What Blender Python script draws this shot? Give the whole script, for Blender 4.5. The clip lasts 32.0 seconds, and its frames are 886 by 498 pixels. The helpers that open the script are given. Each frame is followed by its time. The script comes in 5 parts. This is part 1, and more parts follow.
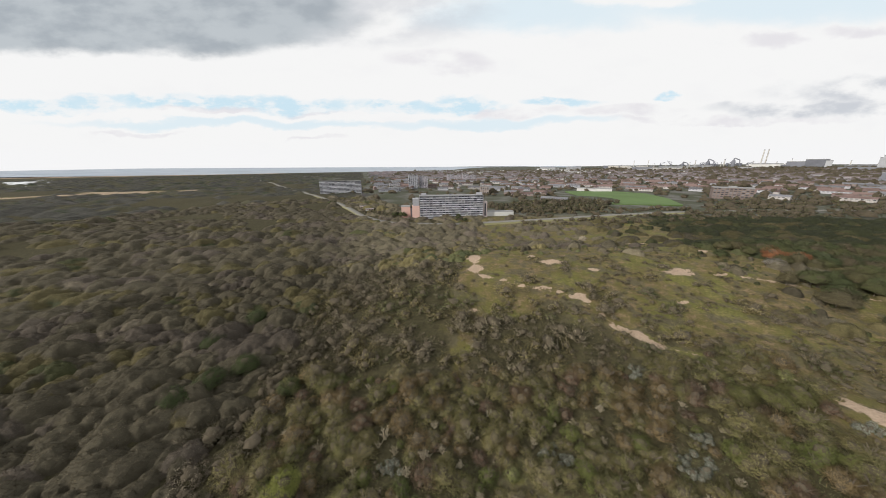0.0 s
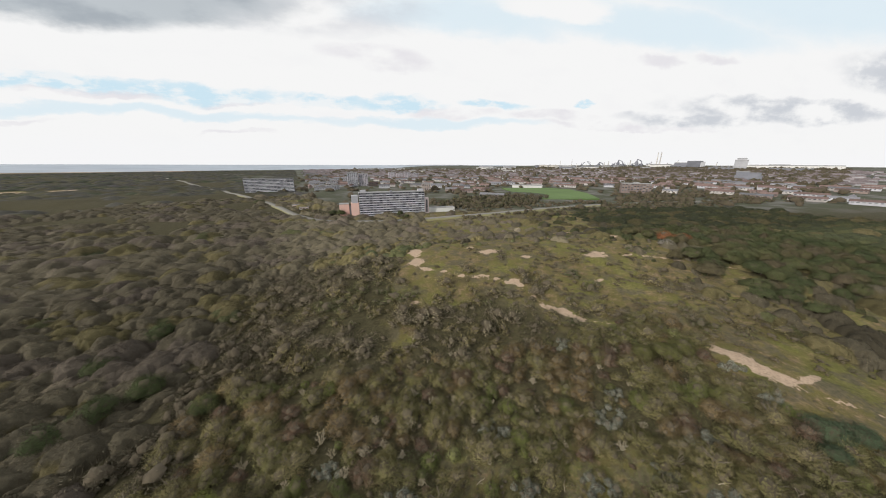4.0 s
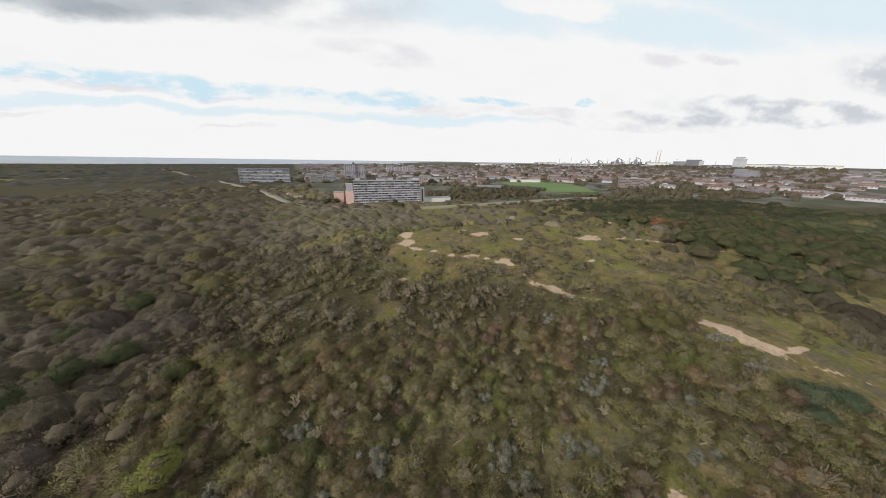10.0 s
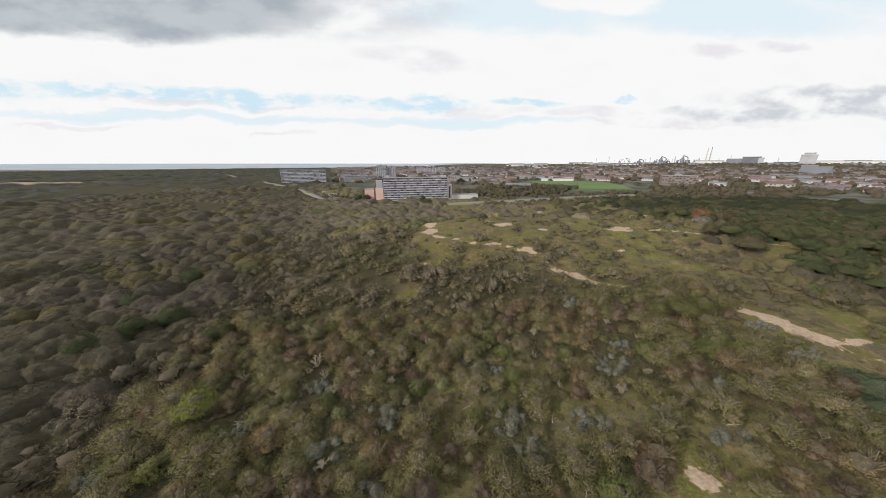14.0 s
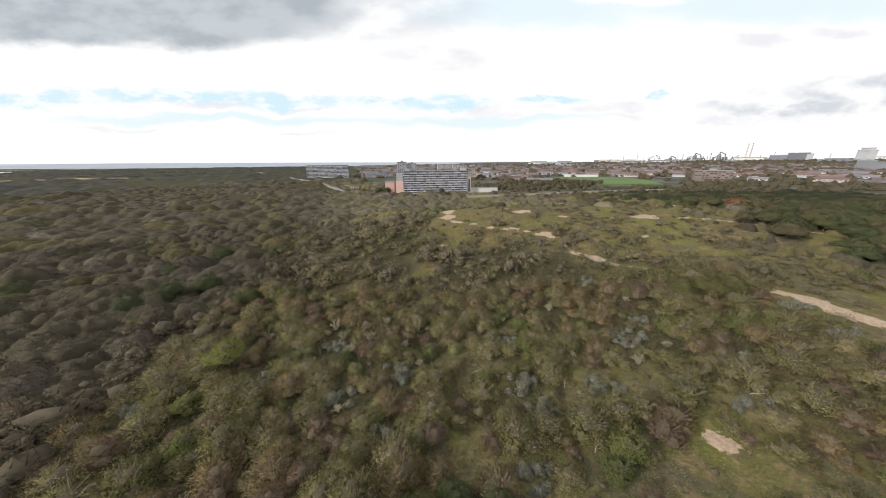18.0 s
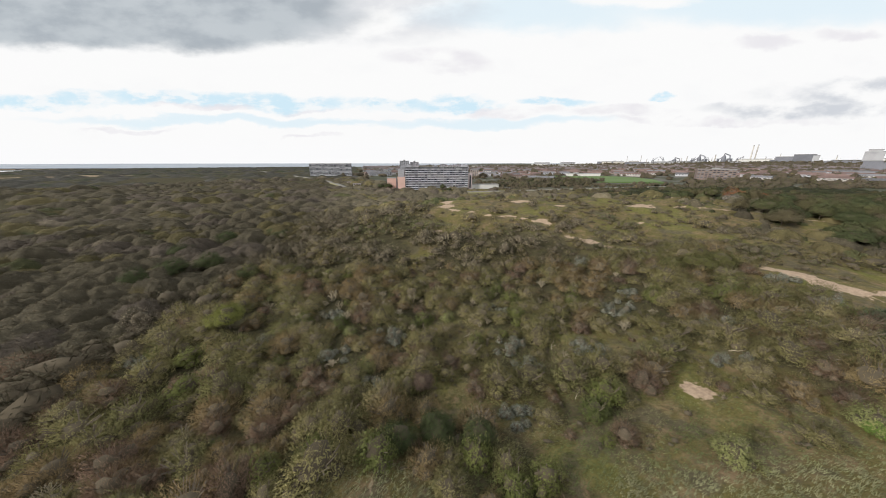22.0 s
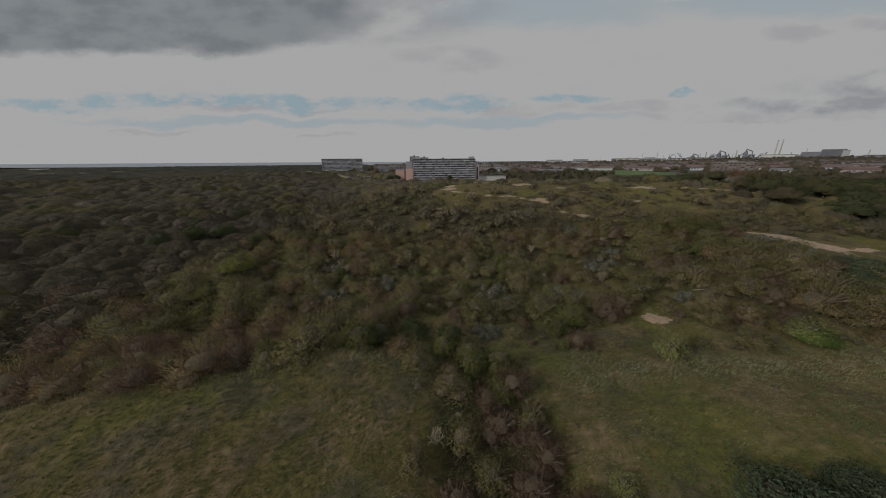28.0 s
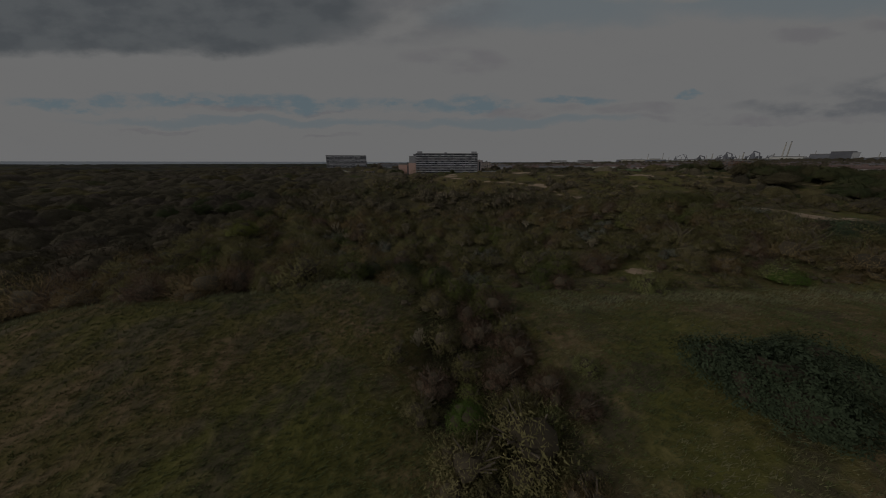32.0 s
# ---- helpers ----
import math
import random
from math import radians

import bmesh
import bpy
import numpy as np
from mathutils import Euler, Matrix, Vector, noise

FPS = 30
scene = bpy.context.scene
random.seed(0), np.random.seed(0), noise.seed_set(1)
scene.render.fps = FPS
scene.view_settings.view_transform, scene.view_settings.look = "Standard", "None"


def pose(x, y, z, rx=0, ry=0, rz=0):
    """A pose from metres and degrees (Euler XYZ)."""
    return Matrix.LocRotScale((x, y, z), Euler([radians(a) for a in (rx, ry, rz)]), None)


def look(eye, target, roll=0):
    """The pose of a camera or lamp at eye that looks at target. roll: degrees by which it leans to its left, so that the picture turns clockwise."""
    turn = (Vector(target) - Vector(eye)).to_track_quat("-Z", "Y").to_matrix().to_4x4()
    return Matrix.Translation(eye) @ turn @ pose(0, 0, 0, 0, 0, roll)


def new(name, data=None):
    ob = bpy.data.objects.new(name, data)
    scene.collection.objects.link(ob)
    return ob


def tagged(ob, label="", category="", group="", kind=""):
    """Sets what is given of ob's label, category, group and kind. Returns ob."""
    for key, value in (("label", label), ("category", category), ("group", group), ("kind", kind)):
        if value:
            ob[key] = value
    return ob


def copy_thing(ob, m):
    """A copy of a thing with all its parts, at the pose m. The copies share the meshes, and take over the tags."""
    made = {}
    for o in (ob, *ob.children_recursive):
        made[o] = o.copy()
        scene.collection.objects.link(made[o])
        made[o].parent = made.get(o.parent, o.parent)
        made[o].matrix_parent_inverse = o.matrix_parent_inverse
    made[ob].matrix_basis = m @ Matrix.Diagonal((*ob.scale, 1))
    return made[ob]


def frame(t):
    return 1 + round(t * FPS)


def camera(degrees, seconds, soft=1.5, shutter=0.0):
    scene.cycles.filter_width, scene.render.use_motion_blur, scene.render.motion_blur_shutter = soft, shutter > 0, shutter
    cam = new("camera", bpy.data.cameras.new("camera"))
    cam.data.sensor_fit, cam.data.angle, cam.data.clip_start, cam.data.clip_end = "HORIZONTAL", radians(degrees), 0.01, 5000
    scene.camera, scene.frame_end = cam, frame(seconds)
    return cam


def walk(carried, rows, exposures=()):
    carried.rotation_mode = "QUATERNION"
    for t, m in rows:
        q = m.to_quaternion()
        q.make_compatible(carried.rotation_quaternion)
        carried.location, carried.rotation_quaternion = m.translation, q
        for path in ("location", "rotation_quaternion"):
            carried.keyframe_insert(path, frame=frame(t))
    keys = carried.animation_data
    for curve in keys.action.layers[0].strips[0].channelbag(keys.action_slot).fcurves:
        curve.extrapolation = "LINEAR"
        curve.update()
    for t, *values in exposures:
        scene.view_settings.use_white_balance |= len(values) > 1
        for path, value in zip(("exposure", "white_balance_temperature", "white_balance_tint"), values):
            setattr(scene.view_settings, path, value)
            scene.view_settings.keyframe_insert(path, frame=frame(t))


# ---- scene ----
cam = camera(115.00, 32.0, soft=1.0)
# seconds, eye, heading (to the left), pitch, lean
PATH = [
    (0.0, -11.69, 6.34, 71.67, -0.61, -16.89, -0.38),
    (0.5, -12.30, 5.65, 71.41, -4.16, -16.68, -0.28),
    (1.0, -12.34, 5.73, 70.88, -6.88, -16.74, -0.30),
    (1.5, -11.95, 6.14, 70.11, -7.82, -16.96, -0.35),
    (2.0, -10.36, 6.44, 69.04, -6.22, -16.88, -0.88),
    (2.5, -8.52, 6.33, 68.18, -3.97, -16.48, -1.09),
    (3.0, -7.59, 5.66, 68.33, -6.51, -16.96, -0.18),
    (3.5, -8.41, 5.89, 68.71, -12.10, -17.33, 0.28),
    (5.5, -4.73, 4.60, 65.57, -7.11, -16.49, -0.37),
    (6.0, -3.66, 4.41, 64.48, -4.02, -17.04, -0.64),
    (6.5, -2.87, 3.99, 63.54, -3.23, -16.93, -1.07),
    (7.0, -3.02, 4.01, 62.80, -3.97, -16.94, -0.67),
    (7.5, -2.53, 3.96, 61.87, -3.42, -16.78, -0.65),
    (8.0, -2.65, 3.93, 61.19, -4.83, -16.99, -0.52),
    (8.5, -2.09, 3.92, 60.23, -3.28, -17.08, -0.97),
    (9.0, -1.14, 4.15, 59.36, -2.98, -16.76, -0.14),
    (9.5, -2.37, 3.95, 58.70, -8.34, -16.95, 0.31),
    (10.0, -3.37, 3.97, 58.14, -12.23, -17.66, 0.88),
    (10.5, -3.41, 3.27, 56.89, -13.05, -17.32, 0.83),
    (11.0, -3.00, 2.69, 56.08, -12.05, -17.42, 0.68),
    (11.5, -2.19, 2.00, 55.33, -10.33, -17.34, 0.22),
    (12.0, -1.21, 1.25, 54.33, -7.16, -17.15, -0.07),
    (12.5, -0.56, 0.68, 53.34, -6.14, -16.90, -0.12),
    (13.0, -0.05, 0.00, 52.41, -6.04, -17.03, -0.19),
    (13.5, 0.10, -0.35, 51.78, -5.47, -17.04, -0.06),
    (14.0, 0.07, -0.83, 50.93, -6.00, -17.23, -0.02),
    (14.5, 0.35, -1.55, 49.85, -5.18, -16.94, -0.13),
    (16.5, 0.72, -3.12, 46.09, -3.51, -17.17, -0.20),
    (17.0, 0.78, -3.67, 45.24, -2.17, -17.28, -0.24),
    (17.5, 0.98, -4.27, 44.33, -1.76, -17.19, -0.34),
    (18.0, 0.91, -4.62, 43.38, -1.93, -17.40, -0.24),
    (18.5, 0.93, -5.27, 42.47, -1.58, -17.41, -0.35),
    (19.0, 1.34, -5.65, 41.40, -0.69, -17.50, -0.44),
    (19.5, 1.48, -6.11, 40.71, -1.48, -17.42, 0.00),
    (20.0, 2.27, -6.81, 39.78, -0.84, -17.37, -0.02),
    (20.5, 2.69, -7.31, 39.02, -0.42, -17.38, 0.05),
    (21.0, 3.24, -8.05, 38.11, 0.40, -17.34, -0.00),
    (21.5, 3.43, -8.74, 37.25, 0.90, -17.23, -0.03),
    (22.0, 3.30, -9.52, 36.34, -1.36, -17.08, -0.07),
    (22.5, 3.29, -10.33, 35.54, -3.23, -17.26, 0.12),
    (23.0, 3.74, -11.48, 34.78, -3.32, -17.53, 0.01),
    (23.5, 4.56, -12.42, 33.95, -1.73, -17.43, -0.02),
    (24.0, 5.65, -13.33, 33.19, 0.73, -17.32, 0.19),
    (24.5, 5.79, -14.21, 32.59, -1.07, -17.57, 0.18),
    (25.0, 6.22, -15.13, 31.97, -1.60, -17.21, 0.49),
    (25.5, 6.47, -15.99, 31.22, 0.56, -17.65, 0.05),
    (27.5, 8.00, -18.50, 28.01, 0.68, -17.31, -0.38),
    (28.0, 8.70, -18.88, 27.15, 0.94, -17.29, -0.34),
    (28.5, 9.46, -19.50, 26.39, 1.74, -17.28, -0.20),
    (29.0, 10.03, -20.08, 25.52, 1.24, -17.27, 0.09),
    (29.5, 10.46, -20.82, 24.59, 2.22, -17.19, 0.00),
    (30.0, 10.59, -21.71, 23.62, 0.97, -17.54, 0.00),
    (30.5, 10.52, -22.49, 22.62, -0.95, -17.36, -0.01),
    (31.0, 10.60, -23.17, 21.49, -1.29, -17.14, 0.05),
    (31.5, 10.87, -23.71, 20.20, 0.16, -16.97, 0.13),
    (32.0, 11.08, -24.20, 18.93, 1.64, -17.12, 0.06),
]


def aim(x, y, z, heading, pitch, lean):
    return pose(x, y, z, 0, 0, heading) @ pose(0, 0, 0, 90 + pitch) @ pose(0, 0, 0, 0, 0, lean)


# the camera opens up a little on its way down; the picture fades evenly towards the end of the clip
FADE = [(t, 0.25 * min(1.0, max(0.0, (t - 13.0) / 7.0)) + 2.15 * math.log2(1 - 0.0555 * max(0.0, t - 21.0))) for t in range(0, 33)]
walk(cam, [(t, aim(*p)) for t, *p in PATH], FADE)

# ---- light ----
world = bpy.data.worlds.new("sky")
scene.world = world
world.use_nodes = True
SUN_EL, SUN_AZ = radians(27), radians(242)


class Nodes:
    """Short hand for writing node trees."""

    def __init__(self, tree):
        self.tree = tree
        self.n, self.l = tree.nodes, tree.links

    def put(self, socket, value):
        if value is None:
            return
        if isinstance(value, bpy.types.NodeSocket):
            self.l.new(value, socket)
        else:
            socket.default_value = value

    def math(self, op, a, b=None, c=None, clamp=False):
        m = self.n.new("ShaderNodeMath")
        m.operation, m.use_clamp = op, clamp
        for i, v in enumerate((a, b, c)):
            if v is not None:
                self.put(m.inputs[i], v)
        return m.outputs[0]

    def mix(self, fac, a, b, blend="MIX"):
        m = self.n.new("ShaderNodeMix")
        m.data_type, m.blend_type = "RGBA", blend
        self.put(m.inputs[0], fac)
        self.put(m.inputs[6], a)
        self.put(m.inputs[7], b)
        return m.outputs[2]

    def noise(self, vector, scale, detail=4.0, rough=0.55):
        m = self.n.new("ShaderNodeTexNoise")
        if vector is not None:
            self.l.new(vector, m.inputs["Vector"])
        m.inputs["Scale"].default_value, m.inputs["Detail"].default_value = scale, detail
        m.inputs["Roughness"].default_value = rough
        return m.outputs[0]

    def ramp(self, fac, lo, hi):
        m = self.n.new("ShaderNodeMapRange")
        m.interpolation_type = "SMOOTHSTEP"
        self.put(m.inputs[0], fac)
        m.inputs[1].default_value, m.inputs[2].default_value = lo, hi
        return m.outputs[0]


def build_sky():
    g = Nodes(world.node_tree)
    g.n.clear()
    out = g.n.new("ShaderNodeOutputWorld")
    back = g.n.new("ShaderNodeBackground")
    g.l.new(back.outputs[0], out.inputs[0])
    air = g.n.new("ShaderNodeTexSky")
    air.sky_type, air.sun_disc = "NISHITA", False
    air.sun_elevation, air.sun_rotation = SUN_EL, SUN_AZ
    coord = g.n.new("ShaderNodeTexCoord")
    sep = g.n.new("ShaderNodeSeparateXYZ")
    g.l.new(coord.outputs["Generated"], sep.inputs[0])
    x, y, z = sep.outputs
    ahead = g.math("MAXIMUM", g.math("ABSOLUTE", y), 0.05)
    u, v = g.math("DIVIDE", x, ahead), g.math("DIVIDE", z, ahead)
    flat = g.n.new("ShaderNodeCombineXYZ")
    g.put(flat.inputs[0], u)
    g.put(flat.inputs[1], g.math("MULTIPLY", v, 2.4))
    g.put(flat.inputs[2], g.math("SIGN", y))
    flat = flat.outputs[0]
    shift = g.math("MULTIPLY", g.math("SUBTRACT", g.noise(flat, 2.4, 6.0, 0.55), 0.5), 0.42)
    lift = g.math("MULTIPLY", g.math("SUBTRACT", g.noise(flat, 4.5, 6.0, 0.58), 0.5), 0.10)
    puff = g.noise(flat, 5.0, 6.0, 0.55)
    billow = g.noise(flat, 11.0, 5.0, 0.6)
    uu, vv = g.math("ADD", u, shift), g.math("ADD", v, lift)

    def bank(cu, cv, ru, rv, soft=0.6, blunt=False):
        """A cloud or a gap round a direction, with a ragged rim; a blunt one has a flat base."""
        du = g.math("DIVIDE", g.math("SUBTRACT", uu, cu), ru)
        dv = g.math("DIVIDE", g.math("SUBTRACT", vv, cv), rv)
        du, dv = g.math("MULTIPLY", du, du), g.math("MULTIPLY", dv, dv)
        if blunt:
            du, dv = g.math("MULTIPLY", du, du), g.math("MULTIPLY", dv, dv)
        return g.ramp(g.math("ADD", du, dv), 1.0 + soft, 1.0 - soft)

    def most(items):
        total = items[0]
        for i in items[1:]:
            total = g.math("MAXIMUM", total, i)
        return total

    # blue gaps over a row of low cumulus heads
    gaps = most([bank(-0.80, 0.188, 0.26, 0.020, 0.8), bank(-0.48, 0.184, 0.24, 0.022, 0.8), bank(-0.13, 0.180, 0.10, 0.014, 0.8), bank(0.05, 0.176, 0.13, 0.018, 0.8), bank(0.36, 0.190, 0.10, 0.014, 0.8),
                 bank(0.72, 0.200, 0.06, 0.010, 0.8), bank(-1.25, 0.180, 0.2, 0.022, 0.8)])
    pale = most([bank(-0.65, 0.128, 0.55, 0.014, 0.9), bank(0.15, 0.125, 0.35, 0.016, 0.9), bank(0.30, 0.43, 0.36, 0.050, 0.9), bank(1.05, 0.455, 0.55, 0.060, 0.9), bank(1.7, 0.62, 0.9, 0.14, 0.8), bank(-0.1, 0.9, 1.0, 0.2, 0.8)])
    pale = g.math("MULTIPLY", pale, g.math("SUBTRACT", 1.0, bank(0.60, 0.475, 0.17, 0.035, 0.5)))
    heads = g.ramp(billow, 0.44, 0.62)
    # grey undersides
    dark = bank(-1.10, 0.545, 0.88, 0.225, 0.35, True)
    fringe = most([bank(-0.20, 0.43, 0.34, 0.075, 0.8), bank(-1.9, 0.68, 1.0, 0.25, 0.7)])
    grey = most([bank(1.75, 0.215, 0.62, 0.046, 0.6), bank(1.25, 0.165, 0.30, 0.024, 0.8), bank(2.6, 0.38, 0.6, 0.08, 0.8)])
    lilac = most([bank(1.02, 0.348, 0.09, 0.020, 0.9), bank(1.32, 0.365, 0.12, 0.018, 0.9), bank(0.02, 0.300, 0.15, 0.034, 0.8), bank(0.20, 0.155, 0.12, 0.014, 0.8), bank(0.56, 0.158, 0.22, 0.016, 0.8), bank(-0.62, 0.165, 0.30, 0.008, 0.8), bank(-0.38, 0.077, 0.12, 0.007, 0.8),
                  bank(0.95, 0.132, 0.4, 0.010, 0.9), bank(-1.0, 0.10, 0.14, 0.008, 0.8)])
    blue = g.mix(0.9, g.mix(1.0, air.outputs[0], (0.09, 0.09, 0.09, 1), "MULTIPLY"), (0.56, 0.85, 1.02, 1))
    cloud = g.mix(g.math("MULTIPLY", g.ramp(puff, 0.5, 0.72), 0.12), (1.0, 1.0, 1.0, 1), (0.86, 0.86, 0.90, 1))
    sky = g.mix(g.math("MULTIPLY", pale, 0.42), cloud, blue)
    sky = g.mix(g.math("MULTIPLY", g.math("MULTIPLY", gaps, g.math("SUBTRACT", 1.0, g.math("MULTIPLY", heads, 0.8))), 0.72), sky, blue)
    sky = g.mix(g.math("MULTIPLY", g.math("MULTIPLY", lilac, g.ramp(puff, 0.35, 0.6)), 0.5), sky, (0.74, 0.71, 0.78, 1))
    sky = g.mix(g.math("MULTIPLY", g.math("MULTIPLY", grey, g.ramp(puff, 0.36, 0.58)), 0.72), sky, (0.53, 0.57, 0.64, 1))
    sky = g.mix(g.math("MULTIPLY", g.math("MULTIPLY", fringe, g.ramp(puff, 0.36, 0.60)), 0.5), sky, (0.62, 0.64, 0.70, 1))
    shade = g.mix(g.ramp(puff, 0.38, 0.62), (0.38, 0.43, 0.48, 1), (0.53, 0.58, 0.62, 1))
    sky = g.mix(g.math("MULTIPLY", dark, 0.92), sky, shade)
    # bright white veil low over the horizon
    sky = g.mix(g.math("MULTIPLY", g.ramp(v, 0.09, 0.02), 0.8), sky, (1.0, 1.0, 1.01, 1))
    g.l.new(sky, back.inputs[0])
    back.inputs[1].default_value = 0.92


build_sky()
sun = new("sun", bpy.data.lights.new("sun", "SUN"))
sun.data.energy, sun.data.angle, sun.data.color = 3.8, radians(5), (1.0, 0.94, 0.85)
# light from the left, behind the camera
sun.matrix_world = look((-80, -42, 46), (0, 0, 0))

# ---- materials ----


def material(name, rough=0.9, spec=0.2):
    m = bpy.data.materials.new(name)
    m.use_nodes = True
    g = Nodes(m.node_tree)
    b = g.n["Principled BSDF"]
    b.inputs["Roughness"].default_value = rough
    b.inputs["Specular IOR Level"].default_value = spec
    return m, g, b


def place_of(g):
    return g.n.new("ShaderNodeNewGeometry").outputs["Position"]


def plain(name, col, rough=0.85, vary=0.18, scale=0.6, spec=0.2, bump=0.0, metal=0.0):
    """A painted, rendered or mineral surface: soft stains, fine grain and a little relief."""
    m, g, b = material(name, rough, spec)
    pos = place_of(g)
    stain = g.noise(pos, scale * 0.3, 4)
    grain = g.noise(pos, scale * 8, 3)
    info = g.n.new("ShaderNodeObjectInfo").outputs["Random"]
    f = g.math("ADD", g.math("MULTIPLY", stain, 0.6), g.math("MULTIPLY", grain, 0.4))
    f = g.math("ADD", g.math("MULTIPLY", f, 0.75), g.math("MULTIPLY", info, 0.25))
    dark = tuple(c * (1 - vary) for c in col) + (1,)
    light = tuple(min(0.9, c * (1 + vary)) for c in col) + (1,)
    g.put(b.inputs["Base Color"], g.mix(g.ramp(f, 0.3, 0.7), dark, light))
    b.inputs["Metallic"].default_value = metal
    if bump:
        n = g.n.new("ShaderNodeBump")
        n.inputs["Strength"].default_value = bump
        g.put(n.inputs["Height"], grain)
        g.put(b.inputs["Normal"], n.outputs[0])
    return m


def foliage(name, cols, rough=0.8, tinted=False):
    """Leaves and twigs: each plant has its own shade, each leaf varies a little round it."""
    m, g, b = material(name, rough, 0.15)
    geo = g.n.new("ShaderNodeNewGeometry")
    leaf = geo.outputs["Random Per Island"]
    if tinted:
        at = g.n.new("ShaderNodeAttribute")
        at.attribute_name = "tint"
        base = at.outputs["Color"]
    else:
        r = g.n.new("ShaderNodeValToRGB")
        ramp = r.color_ramp
        ramp.elements[0].color, ramp.elements[1].color = (*cols[0], 1), (*cols[-1], 1)
        for i, c in enumerate(cols[1:-1]):
            ramp.elements.new((i + 1) / (len(cols) - 1)).color = (*c, 1)
        g.put(r.inputs[0], g.n.new("ShaderNodeObjectInfo").outputs["Random"])
        base = r.outputs[0]
    patch = g.noise(geo.outputs["Position"], 0.32, 5, 0.7)
    fine = g.noise(geo.outputs["Position"], 4.5, 3, 0.7)
    shade = g.math("ADD", g.math("MULTIPLY", leaf, 0.5), g.math("ADD", g.math("MULTIPLY", patch, 1.3), g.math("SUBTRACT", g.math("MULTIPLY", fine, 1.2), 0.44)))
    tone = g.n.new("ShaderNodeCombineXYZ")
    for i in range(3):
        g.put(tone.inputs[i], shade)
    colour = g.mix(1.0, base, tone.outputs[0], "MULTIPLY")
    g.put(b.inputs["Base Color"], colour)
    if tinted:
        n = g.n.new("ShaderNodeBump")
        n.inputs["Strength"].default_value, n.inputs["Distance"].default_value = 0.7, 0.4
        g.put(n.inputs["Height"], g.noise(geo.outputs["Position"], 2.2, 5, 0.7))
        g.put(b.inputs["Normal"], n.outputs[0])
    # thin leaves let some light through
    through_leaf = g.n.new("ShaderNodeBsdfTranslucent")
    g.put(through_leaf.inputs["Color"], colour)
    both = g.n.new("ShaderNodeMixShader")
    both.inputs[0].default_value = 0.25
    g.l.new(b.outputs[0], both.inputs[1])
    g.l.new(through_leaf.outputs[0], both.inputs[2])
    g.l.new(both.outputs[0], g.n["Material Output"].inputs[0])
    return m


def ground_material():
    m, g, b = material("dune_ground", 0.95, 0.1)
    pos = place_of(g)

    def attribute(name):
        a = g.n.new("ShaderNodeAttribute")
        a.attribute_name = name
        return a.outputs["Fac"]

    rough = g.noise(pos, 0.9, 6, 0.65)
    tuft = g.noise(pos, 3.5, 4, 0.7)
    wide = g.noise(pos, 0.045, 4, 0.6)
    mid = g.noise(pos, 0.22, 5, 0.6)
    grass = g.mix(g.ramp(tuft, 0.3, 0.7), (0.063, 0.058, 0.021, 1), (0.141, 0.119, 0.045, 1))
    dry = g.mix(g.ramp(rough, 0.3, 0.7), (0.103, 0.075, 0.043, 1), (0.225, 0.160, 0.098, 1))
    moss = g.mix(g.ramp(rough, 0.3, 0.7), (0.073, 0.081, 0.021, 1), (0.149, 0.151, 0.041, 1))
    # Leaf litter, darkened further for the shade in gaps between shrubs.
    shaded_litter = g.mix(g.ramp(rough, 0.3, 0.7), (0.030, 0.027, 0.014, 1), (0.066, 0.058, 0.032, 1))
    col = g.mix(g.ramp(g.math("ADD", g.math("MULTIPLY", mid, 0.7), g.math("MULTIPLY", rough, 0.3)), 0.42, 0.66), grass, dry)
    col = g.mix(g.math("MULTIPLY", g.ramp(wide, 0.47, 0.62), 0.6), col, moss)
    heath = g.mix(g.ramp(rough, 0.3, 0.7), (0.058, 0.052, 0.034, 1), (0.112, 0.096, 0.062, 1))
    col = g.mix(g.math("MULTIPLY", g.ramp(g.noise(pos, 0.12, 6, 0.7), 0.48, 0.60), 0.85), col, heath)
    col = g.mix(g.ramp(g.math("ADD", attribute("wood"), g.math("MULTIPLY", g.math("SUBTRACT", mid, 0.5), 0.8)), 0.5, 0.95), col, shaded_litter)
    sand = g.mix(g.ramp(g.noise(pos, 1.6, 5), 0.3, 0.7), (0.27, 0.20, 0.145, 1), (0.40, 0.305, 0.225, 1))
    edge = g.math("ADD", attribute("sand"), g.math("ADD", g.math("MULTIPLY", g.math("SUBTRACT", rough, 0.5), 1.1), g.math("MULTIPLY", g.math("SUBTRACT", mid, 0.5), 1.6)))
    col = g.mix(g.ramp(edge, 0.42, 0.58), col, sand)
    town = g.mix(g.ramp(g.noise(pos, 0.02, 5), 0.42, 0.68), (0.060, 0.064, 0.042, 1), (0.125, 0.120, 0.112, 1))
    col = g.mix(attribute("town"), col, town)
    g.put(b.inputs["Base Color"], col)
    n = g.n.new("ShaderNodeBump")
    n.inputs["Strength"].default_value, n.inputs["Distance"].default_value = 0.8, 0.35
    g.put(n.inputs["Height"], g.math("ADD", g.math("MULTIPLY", tuft, 0.6), rough))
    g.put(b.inputs["Normal"], n.outputs[0])
    return m


# ---- mesh helpers ----


